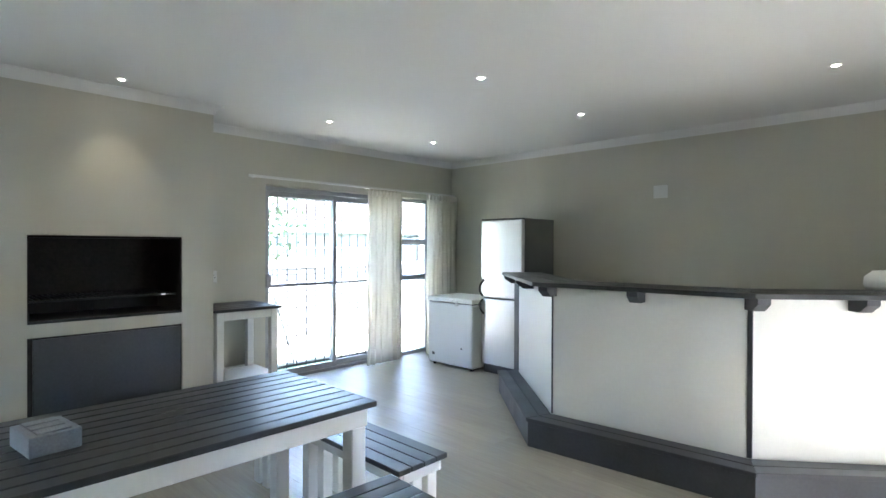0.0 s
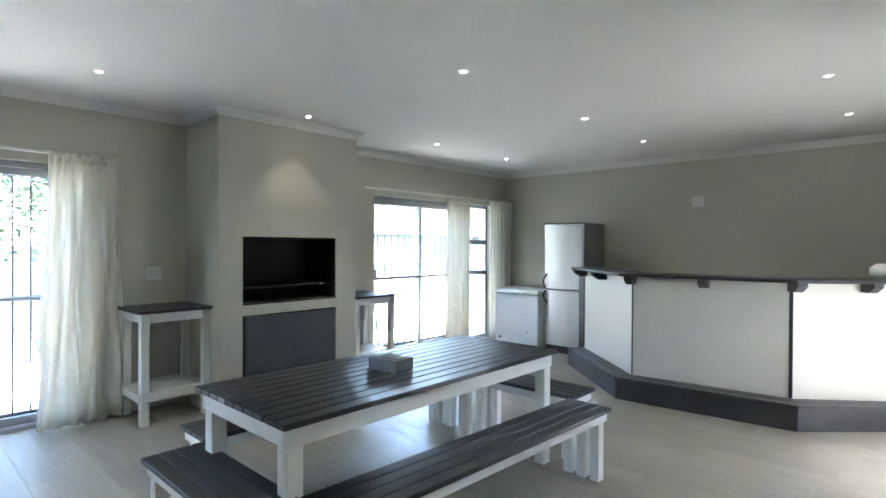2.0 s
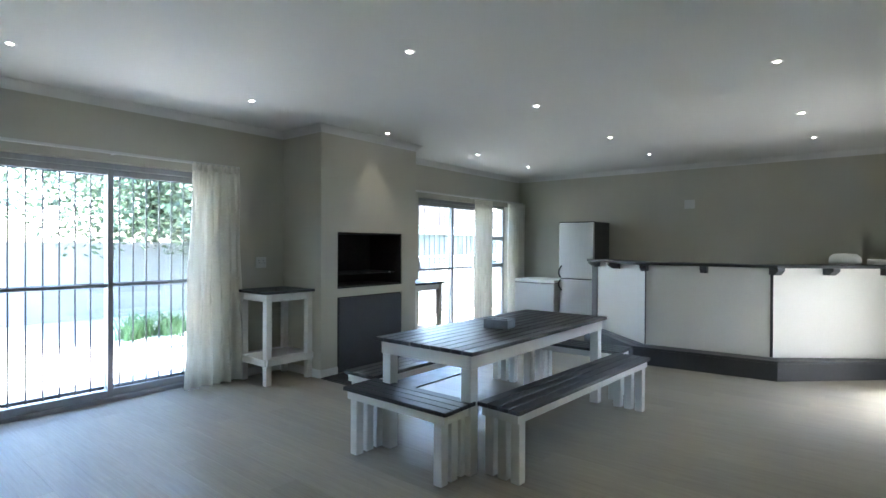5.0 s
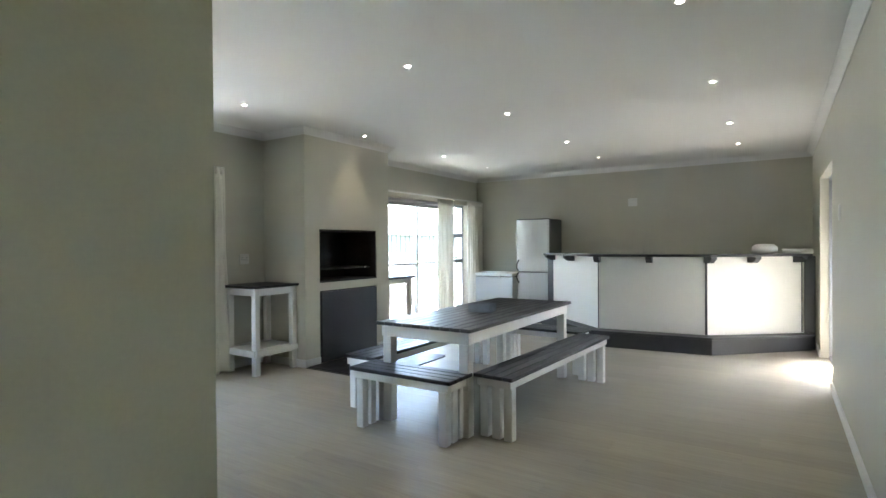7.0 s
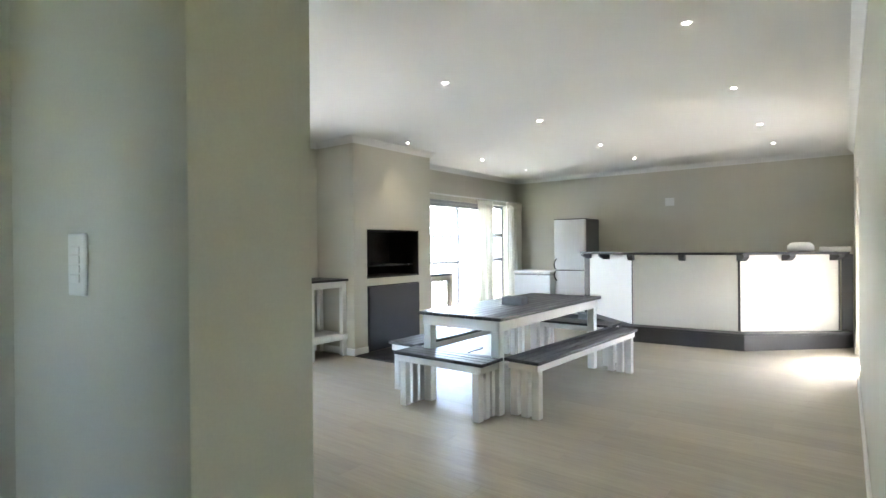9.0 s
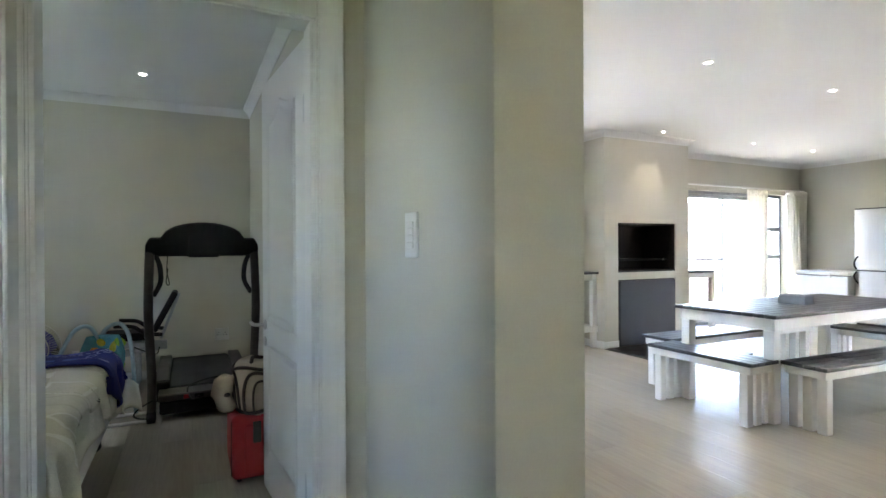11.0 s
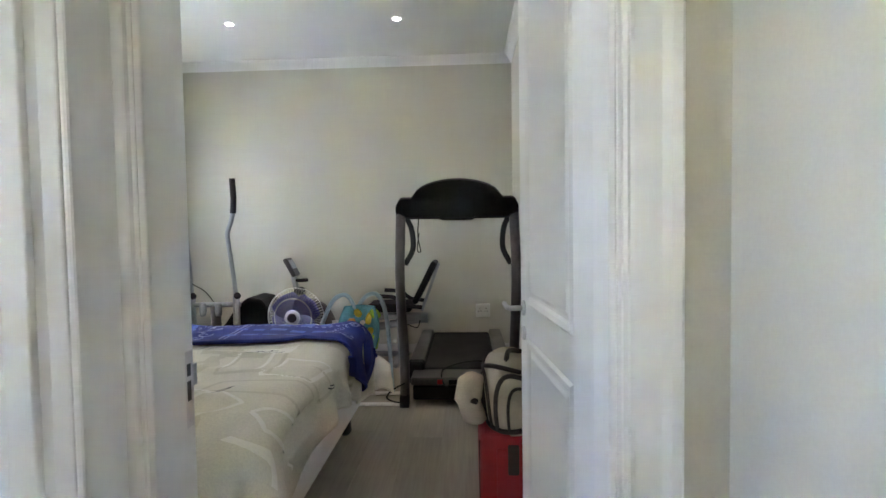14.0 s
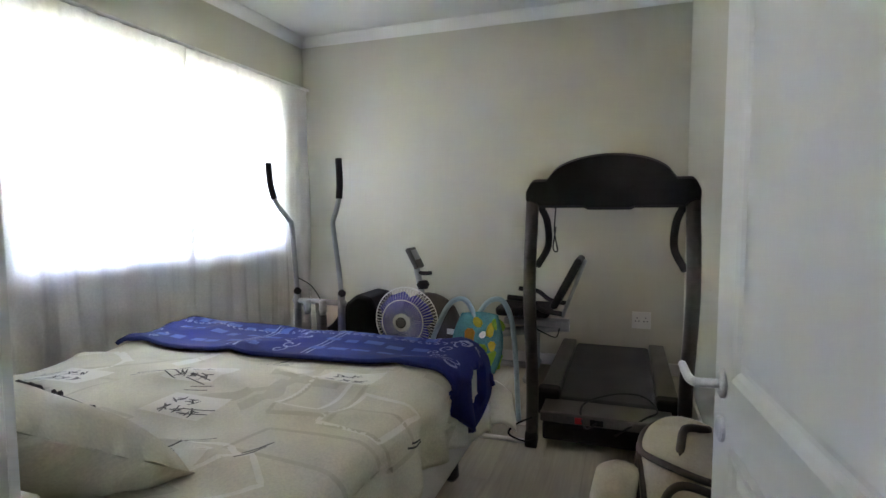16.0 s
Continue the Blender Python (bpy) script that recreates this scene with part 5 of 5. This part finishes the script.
for y in (-5.36, -4.42):
    part("foot_bar", rod([(KX - 0.22, y, 0.03), (KX + 0.24, y, 0.03)], 0.03, 10), M_GYM, bk, "", True)
part("floor_beam", rod([(KX, -5.36, 0.06), (KX, -4.42, 0.06)], 0.024, 10), M_GYM, bk, "", True)
part("sensor_wire", rod(curve([(KX + 0.1, -4.42, 0.37), (KX + 0.12, -4.33, 0.33), (KX + 0.1, -4.25, 0.30), (KX + 0.05, -4.23, 0.35)]), 0.004, 5), M_RUBBER, bk)

# floor fan
fan = thing("fan", "white pedestal fan with violet-blue blades, at rest", "fan", pose(-3.75, -4.95, 0))
part("base", lathe([(0.15, 0), (0.15, 0.015), (0.06, 0.035), (0.03, 0.06)], 24), M_PLASTIC, fan, "", True)
part("pole", rod([(-0.06, 0, 0.05), (-0.06, 0, 0.50)], 0.014, 10), M_PLASTIC, fan, "", True)
part("motor", lathe([(0.03, 0), (0.055, 0.02), (0.055, 0.09), (0.03, 0.12)], 18, pose(-0.14, 0, 0.557, 0, 90)), M_PLASTIC, fan, "", True)
bm = bmesh.new()
for k in range(60):
    a = k * 2 * math.pi / 60
    c, s = math.cos(a), math.sin(a)
    rod([(0.055, 0.045 * c, 0.557 + 0.045 * s), (0.05, 0.11 * c, 0.557 + 0.11 * s), (0.02, 0.172 * c, 0.557 + 0.172 * s), (-0.02, 0.182 * c, 0.557 + 0.182 * s), (-0.05, 0.11 * c, 0.557 + 0.11 * s)], 0.0014, 4, bm)
for r, x in ((0.183, -0.01), (0.12, 0.046)):
    pts = [(x, r * math.cos(k * math.pi / 18), 0.557 + r * math.sin(k * math.pi / 18)) for k in range(37)]
    rod(pts, 0.003, 5, bm)
part("cage", bm, M_PLASTIC, fan, "white wire cage", True)
part("cage_badge", lathe([(0.05, 0), (0.05, 0.006), (0.03, 0.012)], 20, pose(0.052, 0, 0.557, 0, 90)), M_PLASTIC, fan, "round cage badge", True)
part("badge_ring", lathe([(0.03, 0), (0.03, 0.004), (0.018, 0.005)], 20, pose(0.064, 0, 0.557, 0, 90)), M_GUN, fan, "", True)
for k in range(4):
    bm = bmesh.new()
    g = []
    for i in range(7):
        u = i / 6
        r = 0.035 + 0.125 * u
        wid = 0.045 + 0.055 * math.sin(u * math.pi * 0.75)
        g.append([bm.verts.new((0.015 * v * 2, r * math.cos(v * wid / r * 2), r * math.sin(v * wid / r * 2))) for v in (-0.5, 0, 0.5)])
    for i in range(6):
        for j in range(2):
            bm.faces.new((g[i][j], g[i][j + 1], g[i + 1][j + 1], g[i + 1][j]))
    o = part("blade", bm, M_FANBL, fan, "violet-blue blade", True)
    o.matrix_basis = pose(0.0, 0, 0.557, k * 90 + 35)
    so = o.modifiers.new("solid", 'SOLIDIFY')
    so.thickness = 0.003

# baby bouncer
bb = thing("baby_bouncer", "baby bouncer with pale blue frame and animal-print cloth", "bouncer", pose(-3.78, -4.58, 0))
for y, x in ((-0.15, 0.0), (0.035, -0.05)):
    part("frame_tube", rod(curve([(x + 0.1, y - 0.12, 0.02), (x + 0.06, y - 0.09, 0.35), (x, y + 0.0, 0.62), (x, y + 0.09, 0.69), (x, y + 0.15, 0.63), (x - 0.02, y + 0.18, 0.45), (x - 0.05, y + 0.2, 0.02)]), 0.014, 10), M_PALEBL, bb, "pale blue bent tube", True)
for x in (-0.10, 0.12):
    part("floor_tube", rod([(x, -0.30, 0.012), (x, 0.34, 0.012)], 0.012, 8), M_PLASTIC, bb, "", True)
bm = bmesh.new()
g = []
for i in range(13):
    u = i / 12
    row = []
    for j in range(9):
        v = j / 8 * 2 - 1
        row.append(bm.verts.new((0.10 * u - 0.02 + 0.05 * v * v, 0.05 + 0.13 * v * (0.75 + 0.3 * math.sin(u * 3)), 0.62 - 0.28 * u)))
    g.append(row)
for i in range(12):
    for j in range(8):
        bm.faces.new((g[i][j], g[i][j + 1], g[i + 1][j + 1], g[i + 1][j]))
o = part("seat_cloth", bm, M_TURQ, bb, "turquoise animal-print cloth", True)
so = o.modifiers.new("solid", 'SOLIDIFY')
so.thickness = 0.012
for y, z, r, m_ in ((-0.01, 0.50, 0.045, M_ORNG), (0.12, 0.54, 0.04, M_YELL), (0.06, 0.42, 0.05, M_GREEN), (0.14, 0.40, 0.05, M_GREEN), (0.11, 0.38, 0.05, M_YELL), (0.02, 0.39, 0.035, M_ORNG), (0.15, 0.57, 0.035, M_GREEN), (0.03, 0.57, 0.03, M_YELL), (0.07, 0.51, 0.02, M_PLASTIC), (0.13, 0.46, 0.03, M_YELL)):
    x = 0.10 * ((0.62 - z) / 0.28) - 0.008 + 0.05 * ((y - 0.05) / 0.13) ** 2
    pts = lathe([(0.001, 0), (r, 0), (r * 0.8, 0.006), (0.001, 0.007)], 9, pose(x, y, z, 0, 76, 0))
    for v in pts.verts:
        v.co.y += 0.25 * r * math.sin(v.co.z * 60)
    part("print_patch", pts, m_, bb)
part("toy_tag", block(0.03, 0.036, -0.13, -0.09, 0.50, 0.53, 0.002), M_PLASTIC, bb, "white tag")

# suitcase with a bag on it, behind the door
sc = thing("suitcase", "upright red fabric suitcase behind the open door", "suitcase")
part("shell", block(-2.72, -2.32, -3.80, -3.47, 0.025, 0.36, 0.03, 4), M_RED, sc)
part("pocket", block(-2.319, -2.305, -3.74, -3.52, 0.06, 0.31, 0.006), M_RED, sc)
part("side_handle", block(-2.303, -2.29, -3.70, -3.66, 0.22, 0.33, 0.005), M_BROWN, sc, "dark carry handle")
part("zip", block(-2.345, -2.335, -3.803, -3.80, 0.05, 0.33), M_BROWN, sc)
for x in (-2.66, -2.38):
    part("wheel", lathe([(0.012, -0.012), (0.022, -0.01), (0.022, 0.01), (0.012, 0.012)], 12, pose(x, -3.76, 0.022, 90)), M_RUBBER, sc, "", True)
bg = thing("backpack", "beige canvas backpack with dark brown piping on the suitcase", "bag", pose(-2.50, -3.62, 0.361))


def bag_shape(u, v):
    """u round the bag, v upward."""
    sx, sy = 0.20, 0.165
    c, s = math.cos(u), math.sin(u)
    k = 1 - 0.28 * v ** 3 - 0.10 * (1 - v) ** 4
    p = 2.6
    d = (abs(c) ** p + abs(s) ** p) ** (-1 / p)
    return Vector((sx * c * d * k, sy * s * d * k - 0.03 * v * v, 0.235 * v + 0.012 * math.sin(u * 3 + v * 4)))


bm = bmesh.new()
nu, nv = 36, 12
g = [[bm.verts.new(bag_shape(i / nu * 2 * math.pi, j / nv)) for i in range(nu)] for j in range(nv + 1)]
for j in range(nv):
    for i in range(nu):
        bm.faces.new((g[j][i], g[j][(i + 1) % nu], g[j + 1][(i + 1) % nu], g[j + 1][i]))
bm.faces.new(g[0][::-1])
bm.faces.new(g[-1])
part("body", bm, M_BEIGE, bg, "", True)
for vv, rr in ((0.05, 0.010), (0.93, 0.009)):
    pts = [bag_shape(k / 40 * 2 * math.pi, min(1, max(0.02, vv + 0.03 * math.sin(k / 40 * 2 * math.pi + 1)))) * 1.01 for k in range(41)]
    part("piping", rod(pts, rr, 6), M_BROWN, bg, "dark brown piping", True)
# arched zips nested on the front and on the side by the bed
for u0, half, sizes in ((0.0, 0.74, ((1.0, 0.009), (0.62, 0.006))), (-math.pi / 2, 0.66, ((1.0, 0.008), (0.74, 0.005), (0.45, 0.007)))):
    for k, rr in sizes:
        pts = []
        for i in range(29):
            a = math.pi * i / 28
            uu = u0 + half * k * math.copysign(abs(math.cos(a)) ** 0.6, math.cos(a))
            pts.append(bag_shape(uu, 0.06 + (0.30 + 0.50 * k) * math.sin(a) ** 0.6) * 1.012)
        part("zip", rod(pts, rr, 6), M_BROWN, bg, "dark brown arched zip", True)
part("top_strap", rod(curve([(0.12, -0.08, 0.225), (0.05, -0.07, 0.25), (-0.04, -0.05, 0.255), (-0.10, 0.01, 0.235)]), 0.010, 8), M_BROWN, bg, "dark brown strap", True)
bm = lathe([(0.03, 0), (0.05, 0.02), (0.045, 0.08), (0.055, 0.10), (0.05, 0.18), (0.02, 0.20)], 14, pose(0.06, -0.20, 0.0, 6, 4, 0))
for v in bm.verts:
    v.co += Vector((0.012 * math.sin(v.co.z * 40), 0.01 * math.cos(v.co.z * 33), 0))
part("side_pocket", bm, M_BEIGE, bg, "bunched side pocket", True)
part("pocket_strap", rod([(0.12, -0.19, 0.10), (0.06, -0.255, 0.095), (0.0, -0.19, 0.10)], 0.012, 6), M_BROWN, bg, "", True)


# ---- outdoors ----
M_PAVE = mat("pale_paving", (0.46, 0.45, 0.42), 0.85, var=0.08, scale=2, fine=30, bump=0.1)
M_PAVE_E = mat("low_bounce_paving", (0.085, 0.082, 0.078), 0.85, var=0.1, scale=2, fine=30, bump=0.1)
M_GRASS = mat("lawn_ground", (0.05, 0.085, 0.03), 0.9, var=0.3, scale=6, fine=120, bump=0.3)
M_WBRICK = mat("white_painted_brick", (0.25, 0.255, 0.26), 0.7, var=0.06, scale=4, fine=50, bump=0.1)
M_MORTAR = mat("grey_mortar", (0.06, 0.06, 0.06), 0.9, var=0.06)
M_HOUSE = mat("pale_grey_house_wall", (0.09, 0.09, 0.094), 0.8, var=0.05, scale=2, fine=50)
M_TILE = mat("weathered_roof_tile", (0.036, 0.028, 0.025), 0.8, var=0.2, scale=4, fine=40, bump=0.1)
M_FASCIA = mat("weathered_white_fascia", (0.3, 0.3, 0.3), 0.7, var=0.05)
M_FARTIMBER = mat("brown_window_timber", (0.035, 0.02, 0.012), 0.6, var=0.15, scale=5)
M_DARKPANE = mat("dull_far_pane", (0.03, 0.03, 0.032), 0.4, var=0.05)
M_BARK = mat("grey_bark", (0.12, 0.09, 0.065), 0.9, var=0.25, scale=8, fine=50, bump=0.4)
M_LEAF = mat("tree_leaf", (0.050, 0.082, 0.040), 0.55, var=0.35, scale=3, fine=20, bump=0)
M_STRAP = mat("strap_leaf", (0.07, 0.15, 0.05), 0.5, var=0.3, scale=4, fine=20, bump=0)

bm = bmesh.new()
vs = [bm.verts.new((x * 400, y * 400, -0.08)) for x, y in ((-1, -1), (1, -1), (1, 1), (-1, 1))]
bm.faces.new(vs)
tagged(part("ground", bm, M_GRASS), "lawn and ground round the house", "ground", kind="structure")
tagged(part("pavement", block(-10.98, -5.11, -12.0, 2.2, -0.079, -0.03, 0.005), M_PAVE), "pale sunlit paving outside the sliding door", "paving", kind="structure")
tagged(part("pavement_west", block(-6.78, -5.75, 2.201, 7.0, -0.079, -0.03, 0.005), M_PAVE), "pale sunlit paving along the garden wall", "paving", kind="structure")
# east paving coloured dark to limit sunlight bounced in through door_3
tagged(part("pavement_east", block(0.78, 3.5, 0.5, 7.0, -0.079, -0.03, 0.005), M_PAVE_E), "paving outside the glazed door, darkened to cut bounced light", "paving", kind="structure")

# unseen roof added over the east paving; its edge shapes the indoor sun patch
pr = thing("sun_shaping_roof", "unseen roof and walls added to shape light at the east door", "roof", kind="structure")
part("sun_block_sheet", block(0.775, 4.6, 0.2, 4.11, 2.45, 2.55, 0.01), M_HOUSE, pr)
# unseen walls added to keep bright sky out of the east door
part("sky_block_wall", block(4.4, 4.6, 0.2, 8.0, -0.08, 2.449), M_HOUSE, pr)
part("sky_block_wall", block(0.775, 4.399, 0.2, 0.4, -0.08, 2.449), M_HOUSE, pr)

# boundary wall of white painted bricks facing the second door, and the plain far wall
bw = thing("garden_wall", "white painted brick boundary wall beside the lawn", "garden wall")
WX = -6.8
part("core", block(WX - 0.20, WX - 0.012, 0.9, 16.0, -0.08, 1.10), M_MORTAR, bw, "grey mortar core")
part("coping", block(WX - 0.24, WX + 0.04, 0.9, 16.0, 1.101, 1.15, 0.01), M_WBRICK, bw, "white coping")
verts, faces = [], []
for r in range(14):
    for k in range(64):
        ya = 0.92 + k * 0.23 + (0.115 if r % 2 else 0)
        if ya < 15.7:
            za = -0.07 + r * 0.0835
            x1 = WX + random.uniform(-0.002, 0.002)
            n = len(verts)
            for xx, e in ((WX - 0.02, 0), (x1, 0.003)):
                verts += [(xx, ya + e, za + e), (xx, ya + 0.218 - e, za + e), (xx, ya + 0.218 - e, za + 0.071 - e), (xx, ya + e, za + 0.071 - e)]
            faces += [(n + 4, n + 5, n + 6, n + 7), (n, n + 1, n + 5, n + 4), (n + 1, n + 2, n + 6, n + 5), (n + 2, n + 3, n + 7, n + 6), (n + 3, n, n + 4, n + 7)]
me = bpy.data.meshes.new("bricks")
me.from_pydata(verts, [], faces)
me.materials.append(M_WBRICK)
o = new("bricks", me)
o.parent = bw
tagged(o, kind="stuff")
fw = thing("far_garden_wall", "plain white plastered wall at the end of the paving", "garden wall")
part("wall", block(-11.2, -11.0, -12.0, 9.0, -0.08, 1.35), M_WBRICK, fw)
part("coping", block(-11.25, -10.95, -12.0, 9.0, 1.351, 1.40, 0.01), M_WBRICK, fw)

# neighbouring house
hs = thing("neighbour_house", "neighbouring pale house with a tiled roof beyond the wall", "house")
HX = -26.0
part("wall", block(HX - 6, HX, 13.4, 44.0, -0.08, 2.4), M_HOUSE, hs)
part("fascia", block(HX + 0.45, HX + 0.5, 12.9, 44.5, 2.2, 2.79), M_FASCIA, hs, "white fascia board")
part("gutter", rod([(HX + 0.53, 12.9, 2.76), (HX + 0.53, 44.5, 2.76)], 0.05, 8), M_WHITE, hs, "white gutter")
bm = bmesh.new()
sl = math.tan(radians(24))
q = [(HX + 0.5, 12.8, 2.80), (HX + 0.5, 44.6, 2.80), (HX - 4.0, 44.6, 2.80 + 4.5 * sl), (HX - 4.0, 16.5, 2.80 + 4.5 * sl)]
vs = [bm.verts.new(p) for p in q] + [bm.verts.new((p[0], p[1], p[2] - 0.08)) for p in q]
for f in ((0, 1, 2, 3), (7, 6, 5, 4), (0, 4, 5, 1), (1, 5, 6, 2), (2, 6, 7, 3), (3, 7, 4, 0)):
    bm.faces.new([vs[i] for i in f])
bmesh.ops.recalc_face_normals(bm, faces=bm.faces[:])
roof = part("roof", bm, M_TILE, hs, "weathered tiled roof")
verts, faces = [], []
TL, TW = 0.42, 0.40
for r in range(11):
    xa = HX + 0.55 - r * TL
    za = 2.80 + 0.03 + (r * TL) * sl
    for k in range(79):
        ya = 12.82 + k * TW
        if ya < 12.82 + r * 0.34:
            continue
        n = len(verts)
        cols = 6
        for e in (0, 1, 2):
            for c_ in range(cols):
                u = c_ / (cols - 1)
                lift = 0.10 * math.sin(u * math.pi) ** 2
                xx, zz = (xa, za + 0.07 + lift) if e == 0 else (xa - TL - 0.03, za + (TL + 0.03) * sl + lift * 0.6) if e == 1 else (xa + 0.01, za - 0.03)
                verts.append((xx, ya + u * (TW - 0.02), zz))
        for c_ in range(cols - 1):
            faces.append((n + c_, n + c_ + 1, n + cols + c_ + 1, n + cols + c_))
            faces.append((n + c_ + 1, n + c_, n + 2 * cols + c_, n + 2 * cols + c_ + 1))
me = bpy.data.meshes.new("roof_tiles")
me.from_pydata(verts, [], faces)
me.materials.append(M_TILE)
o = new("roof_tiles", me)
o.parent = hs
tagged(o, kind="stuff")
for y in (18.0, 24.5, 31.5, 37.0):
    wn_ = part("window", block(HX, HX + 0.06, y, y + 2.75, 0.45, 1.42, 0.004), M_FARTIMBER, hs, "brown timber window frame")
    for k in range(3):
        part("pane", block(HX + 0.061, HX + 0.07, y + 0.14 + k * 0.86, y + 0.88 + k * 0.86, 0.56, 1.28), M_DARKPANE, wn_)


def tree(name, x, y, trunk_h, radius, zc, n, label, seed):
    rnd = random.Random(seed)
    t = thing(name, label, "tree", pose(x, y, -0.08))
    bm = rod(curve([(0, 0, 0), (0.06, -0.04, trunk_h * 0.5), (-0.03, 0.05, trunk_h)]), 0.1, 9, None, None)
    limbs = []
    for i in range(9):
        a = i * 2.4
        e = Vector((math.cos(a) * radius * 0.7, math.sin(a) * radius * 0.7, zc + rnd.uniform(-0.5, 0.8) * radius * 0.7))
        pts = curve([(0, 0, trunk_h * 0.75), (e.x * 0.4, e.y * 0.4, trunk_h + 0.3 * (e.z - trunk_h)), tuple(e)], 4)
        rod(pts, 0.03, 6, bm, [0.06 * (1 - k / len(pts)) + 0.008 for k in range(len(pts))])
        limbs.append(e)
    part("trunk", bm, M_BARK, t, "grey trunk and limbs", True)
    verts, faces = [], []
    for i in range(n):
        c0 = rnd.choice(limbs) if rnd.random() < 0.75 else Vector((0, 0, zc))
        d = Vector((rnd.gauss(0, 1), rnd.gauss(0, 1), rnd.gauss(0, 0.8))).normalized() * radius * 0.55 * rnd.random() ** 0.5
        p = c0 + d
        s = rnd.uniform(0.04, 0.085)
        a = Vector((rnd.gauss(0, 1), rnd.gauss(0, 1), rnd.gauss(0, 0.6))).normalized()
        b = a.cross(Vector((rnd.gauss(0, 1), rnd.gauss(0, 1), 1))).normalized() * s * 0.45
        k = len(verts)
        verts += [tuple(p - a * s), tuple(p + b), tuple(p + a * s), tuple(p - b)]
        faces.append((k, k + 1, k + 2, k + 3))
    me = bpy.data.meshes.new("crown")
    me.from_pydata(verts, [], faces)
    me.materials.append(M_LEAF)
    o = new("crown", me)
    o.parent = t
    return t


tree("tree", -10.4, 2.3, 1.7, 2.9, 2.75, 42000, "leafy garden tree with light blossom behind the paving", 4)
tree("tree", -12.4, -2.6, 1.6, 2.0, 2.9, 14000, "leafy garden tree beyond the boundary wall", 9)


def strap_plant(x, y, n, h, seed, label):
    rnd = random.Random(seed)
    p = thing("strap_leaf_plant", label, "plant", pose(x, y, -0.08), "plants by the garden wall")
    verts, faces = [], []
    for i in range(n):
        a, L, w = rnd.uniform(0, 6.28), h * rnd.uniform(0.7, 1.2), 0.014
        bx, by = rnd.gauss(0, 0.09), rnd.gauss(0, 0.09)
        k0 = len(verts)
        for k in range(5):
            u = k / 4
            r, z = L * 0.75 * u * u, L * (u - 0.35 * u ** 3)
            ww = w * (1 - u * 0.9)
            cx, cy = bx + math.cos(a) * r, by + math.sin(a) * r
            verts += [(cx - math.sin(a) * ww, cy + math.cos(a) * ww, z), (cx + math.sin(a) * ww, cy - math.cos(a) * ww, z)]
        for k in range(4):
            q = k0 + 2 * k
            faces.append((q, q + 1, q + 3, q + 2))
    me = bpy.data.meshes.new("leaves")
    me.from_pydata(verts, [], faces)
    me.materials.append(M_STRAP)
    o = new("leaves", me)
    o.parent = p


for i in range(4):
    strap_plant(-8.25 - 0.15 * (i % 2), 0.15 + i * 0.26, 110, 0.55, 20 + i, "clump of green strap leaves beside the paving")

# leaning metal pole outside the second door
p = thing("leaning_pole", "grey-blue metal pole leaning outside the sliding door", "pole")
part("pole", rod([(-5.75, 3.55, -0.08), (-5.20, 2.95, 0.92)], 0.016, 8), M_ALU, p)

# ---- floor of laid planks ----
base = bmesh.new()
block(XW - 0.25, XE + 0.25, -3.36, YN + 0.1, -0.1, -0.004, bm=base)
block(-5.3, 2.15, -6.7, -3.36, -0.1, -0.004, bm=base)
block(XE + 0.25, 2.15, -3.36, YS, -0.1, -0.004, bm=base)
floor = tagged(part("floor", base, M_GAP), "pale oak laminate plank floor", "floor", kind="structure")
PW, PL = 0.19, 1.38


def plank_mesh(w, l):
    bm = block(0.0005, l - 0.0005, 0.0005, w - 0.0005, -0.012, 0.0)
    me = bpy.data.meshes.new("plank")
    bm.to_mesh(me)
    bm.free()
    me.materials.append(M_FLOOR)
    return me


PLANK_FULL = plank_mesh(PW, PL)


def lay(x0, x1, y0, y1):
    """Planks along x, staggered row by row."""
    rows_ = int(math.ceil((y1 - y0) / PW))
    for r in range(rows_):
        ya = y0 + r * PW
        w = min(PW, y1 - ya)
        x = x0 - (r * 0.47 % 1.0) * PL
        while x < x1 - 0.01:
            a, b = max(x, x0), min(x + PL, x1)
            if b - a > 0.02 and w > 0.02:
                full = abs(b - a - PL) < 1e-4 and abs(w - PW) < 1e-4
                o = new("plank", PLANK_FULL if full else plank_mesh(w, b - a))
                o.parent = floor
                o.location = (a, ya, 0)
            x += PL


lay(XW - 0.1, XE + 0.12, -3.36, YN)
lay(-5.05, 1.9, -6.45, -3.36)
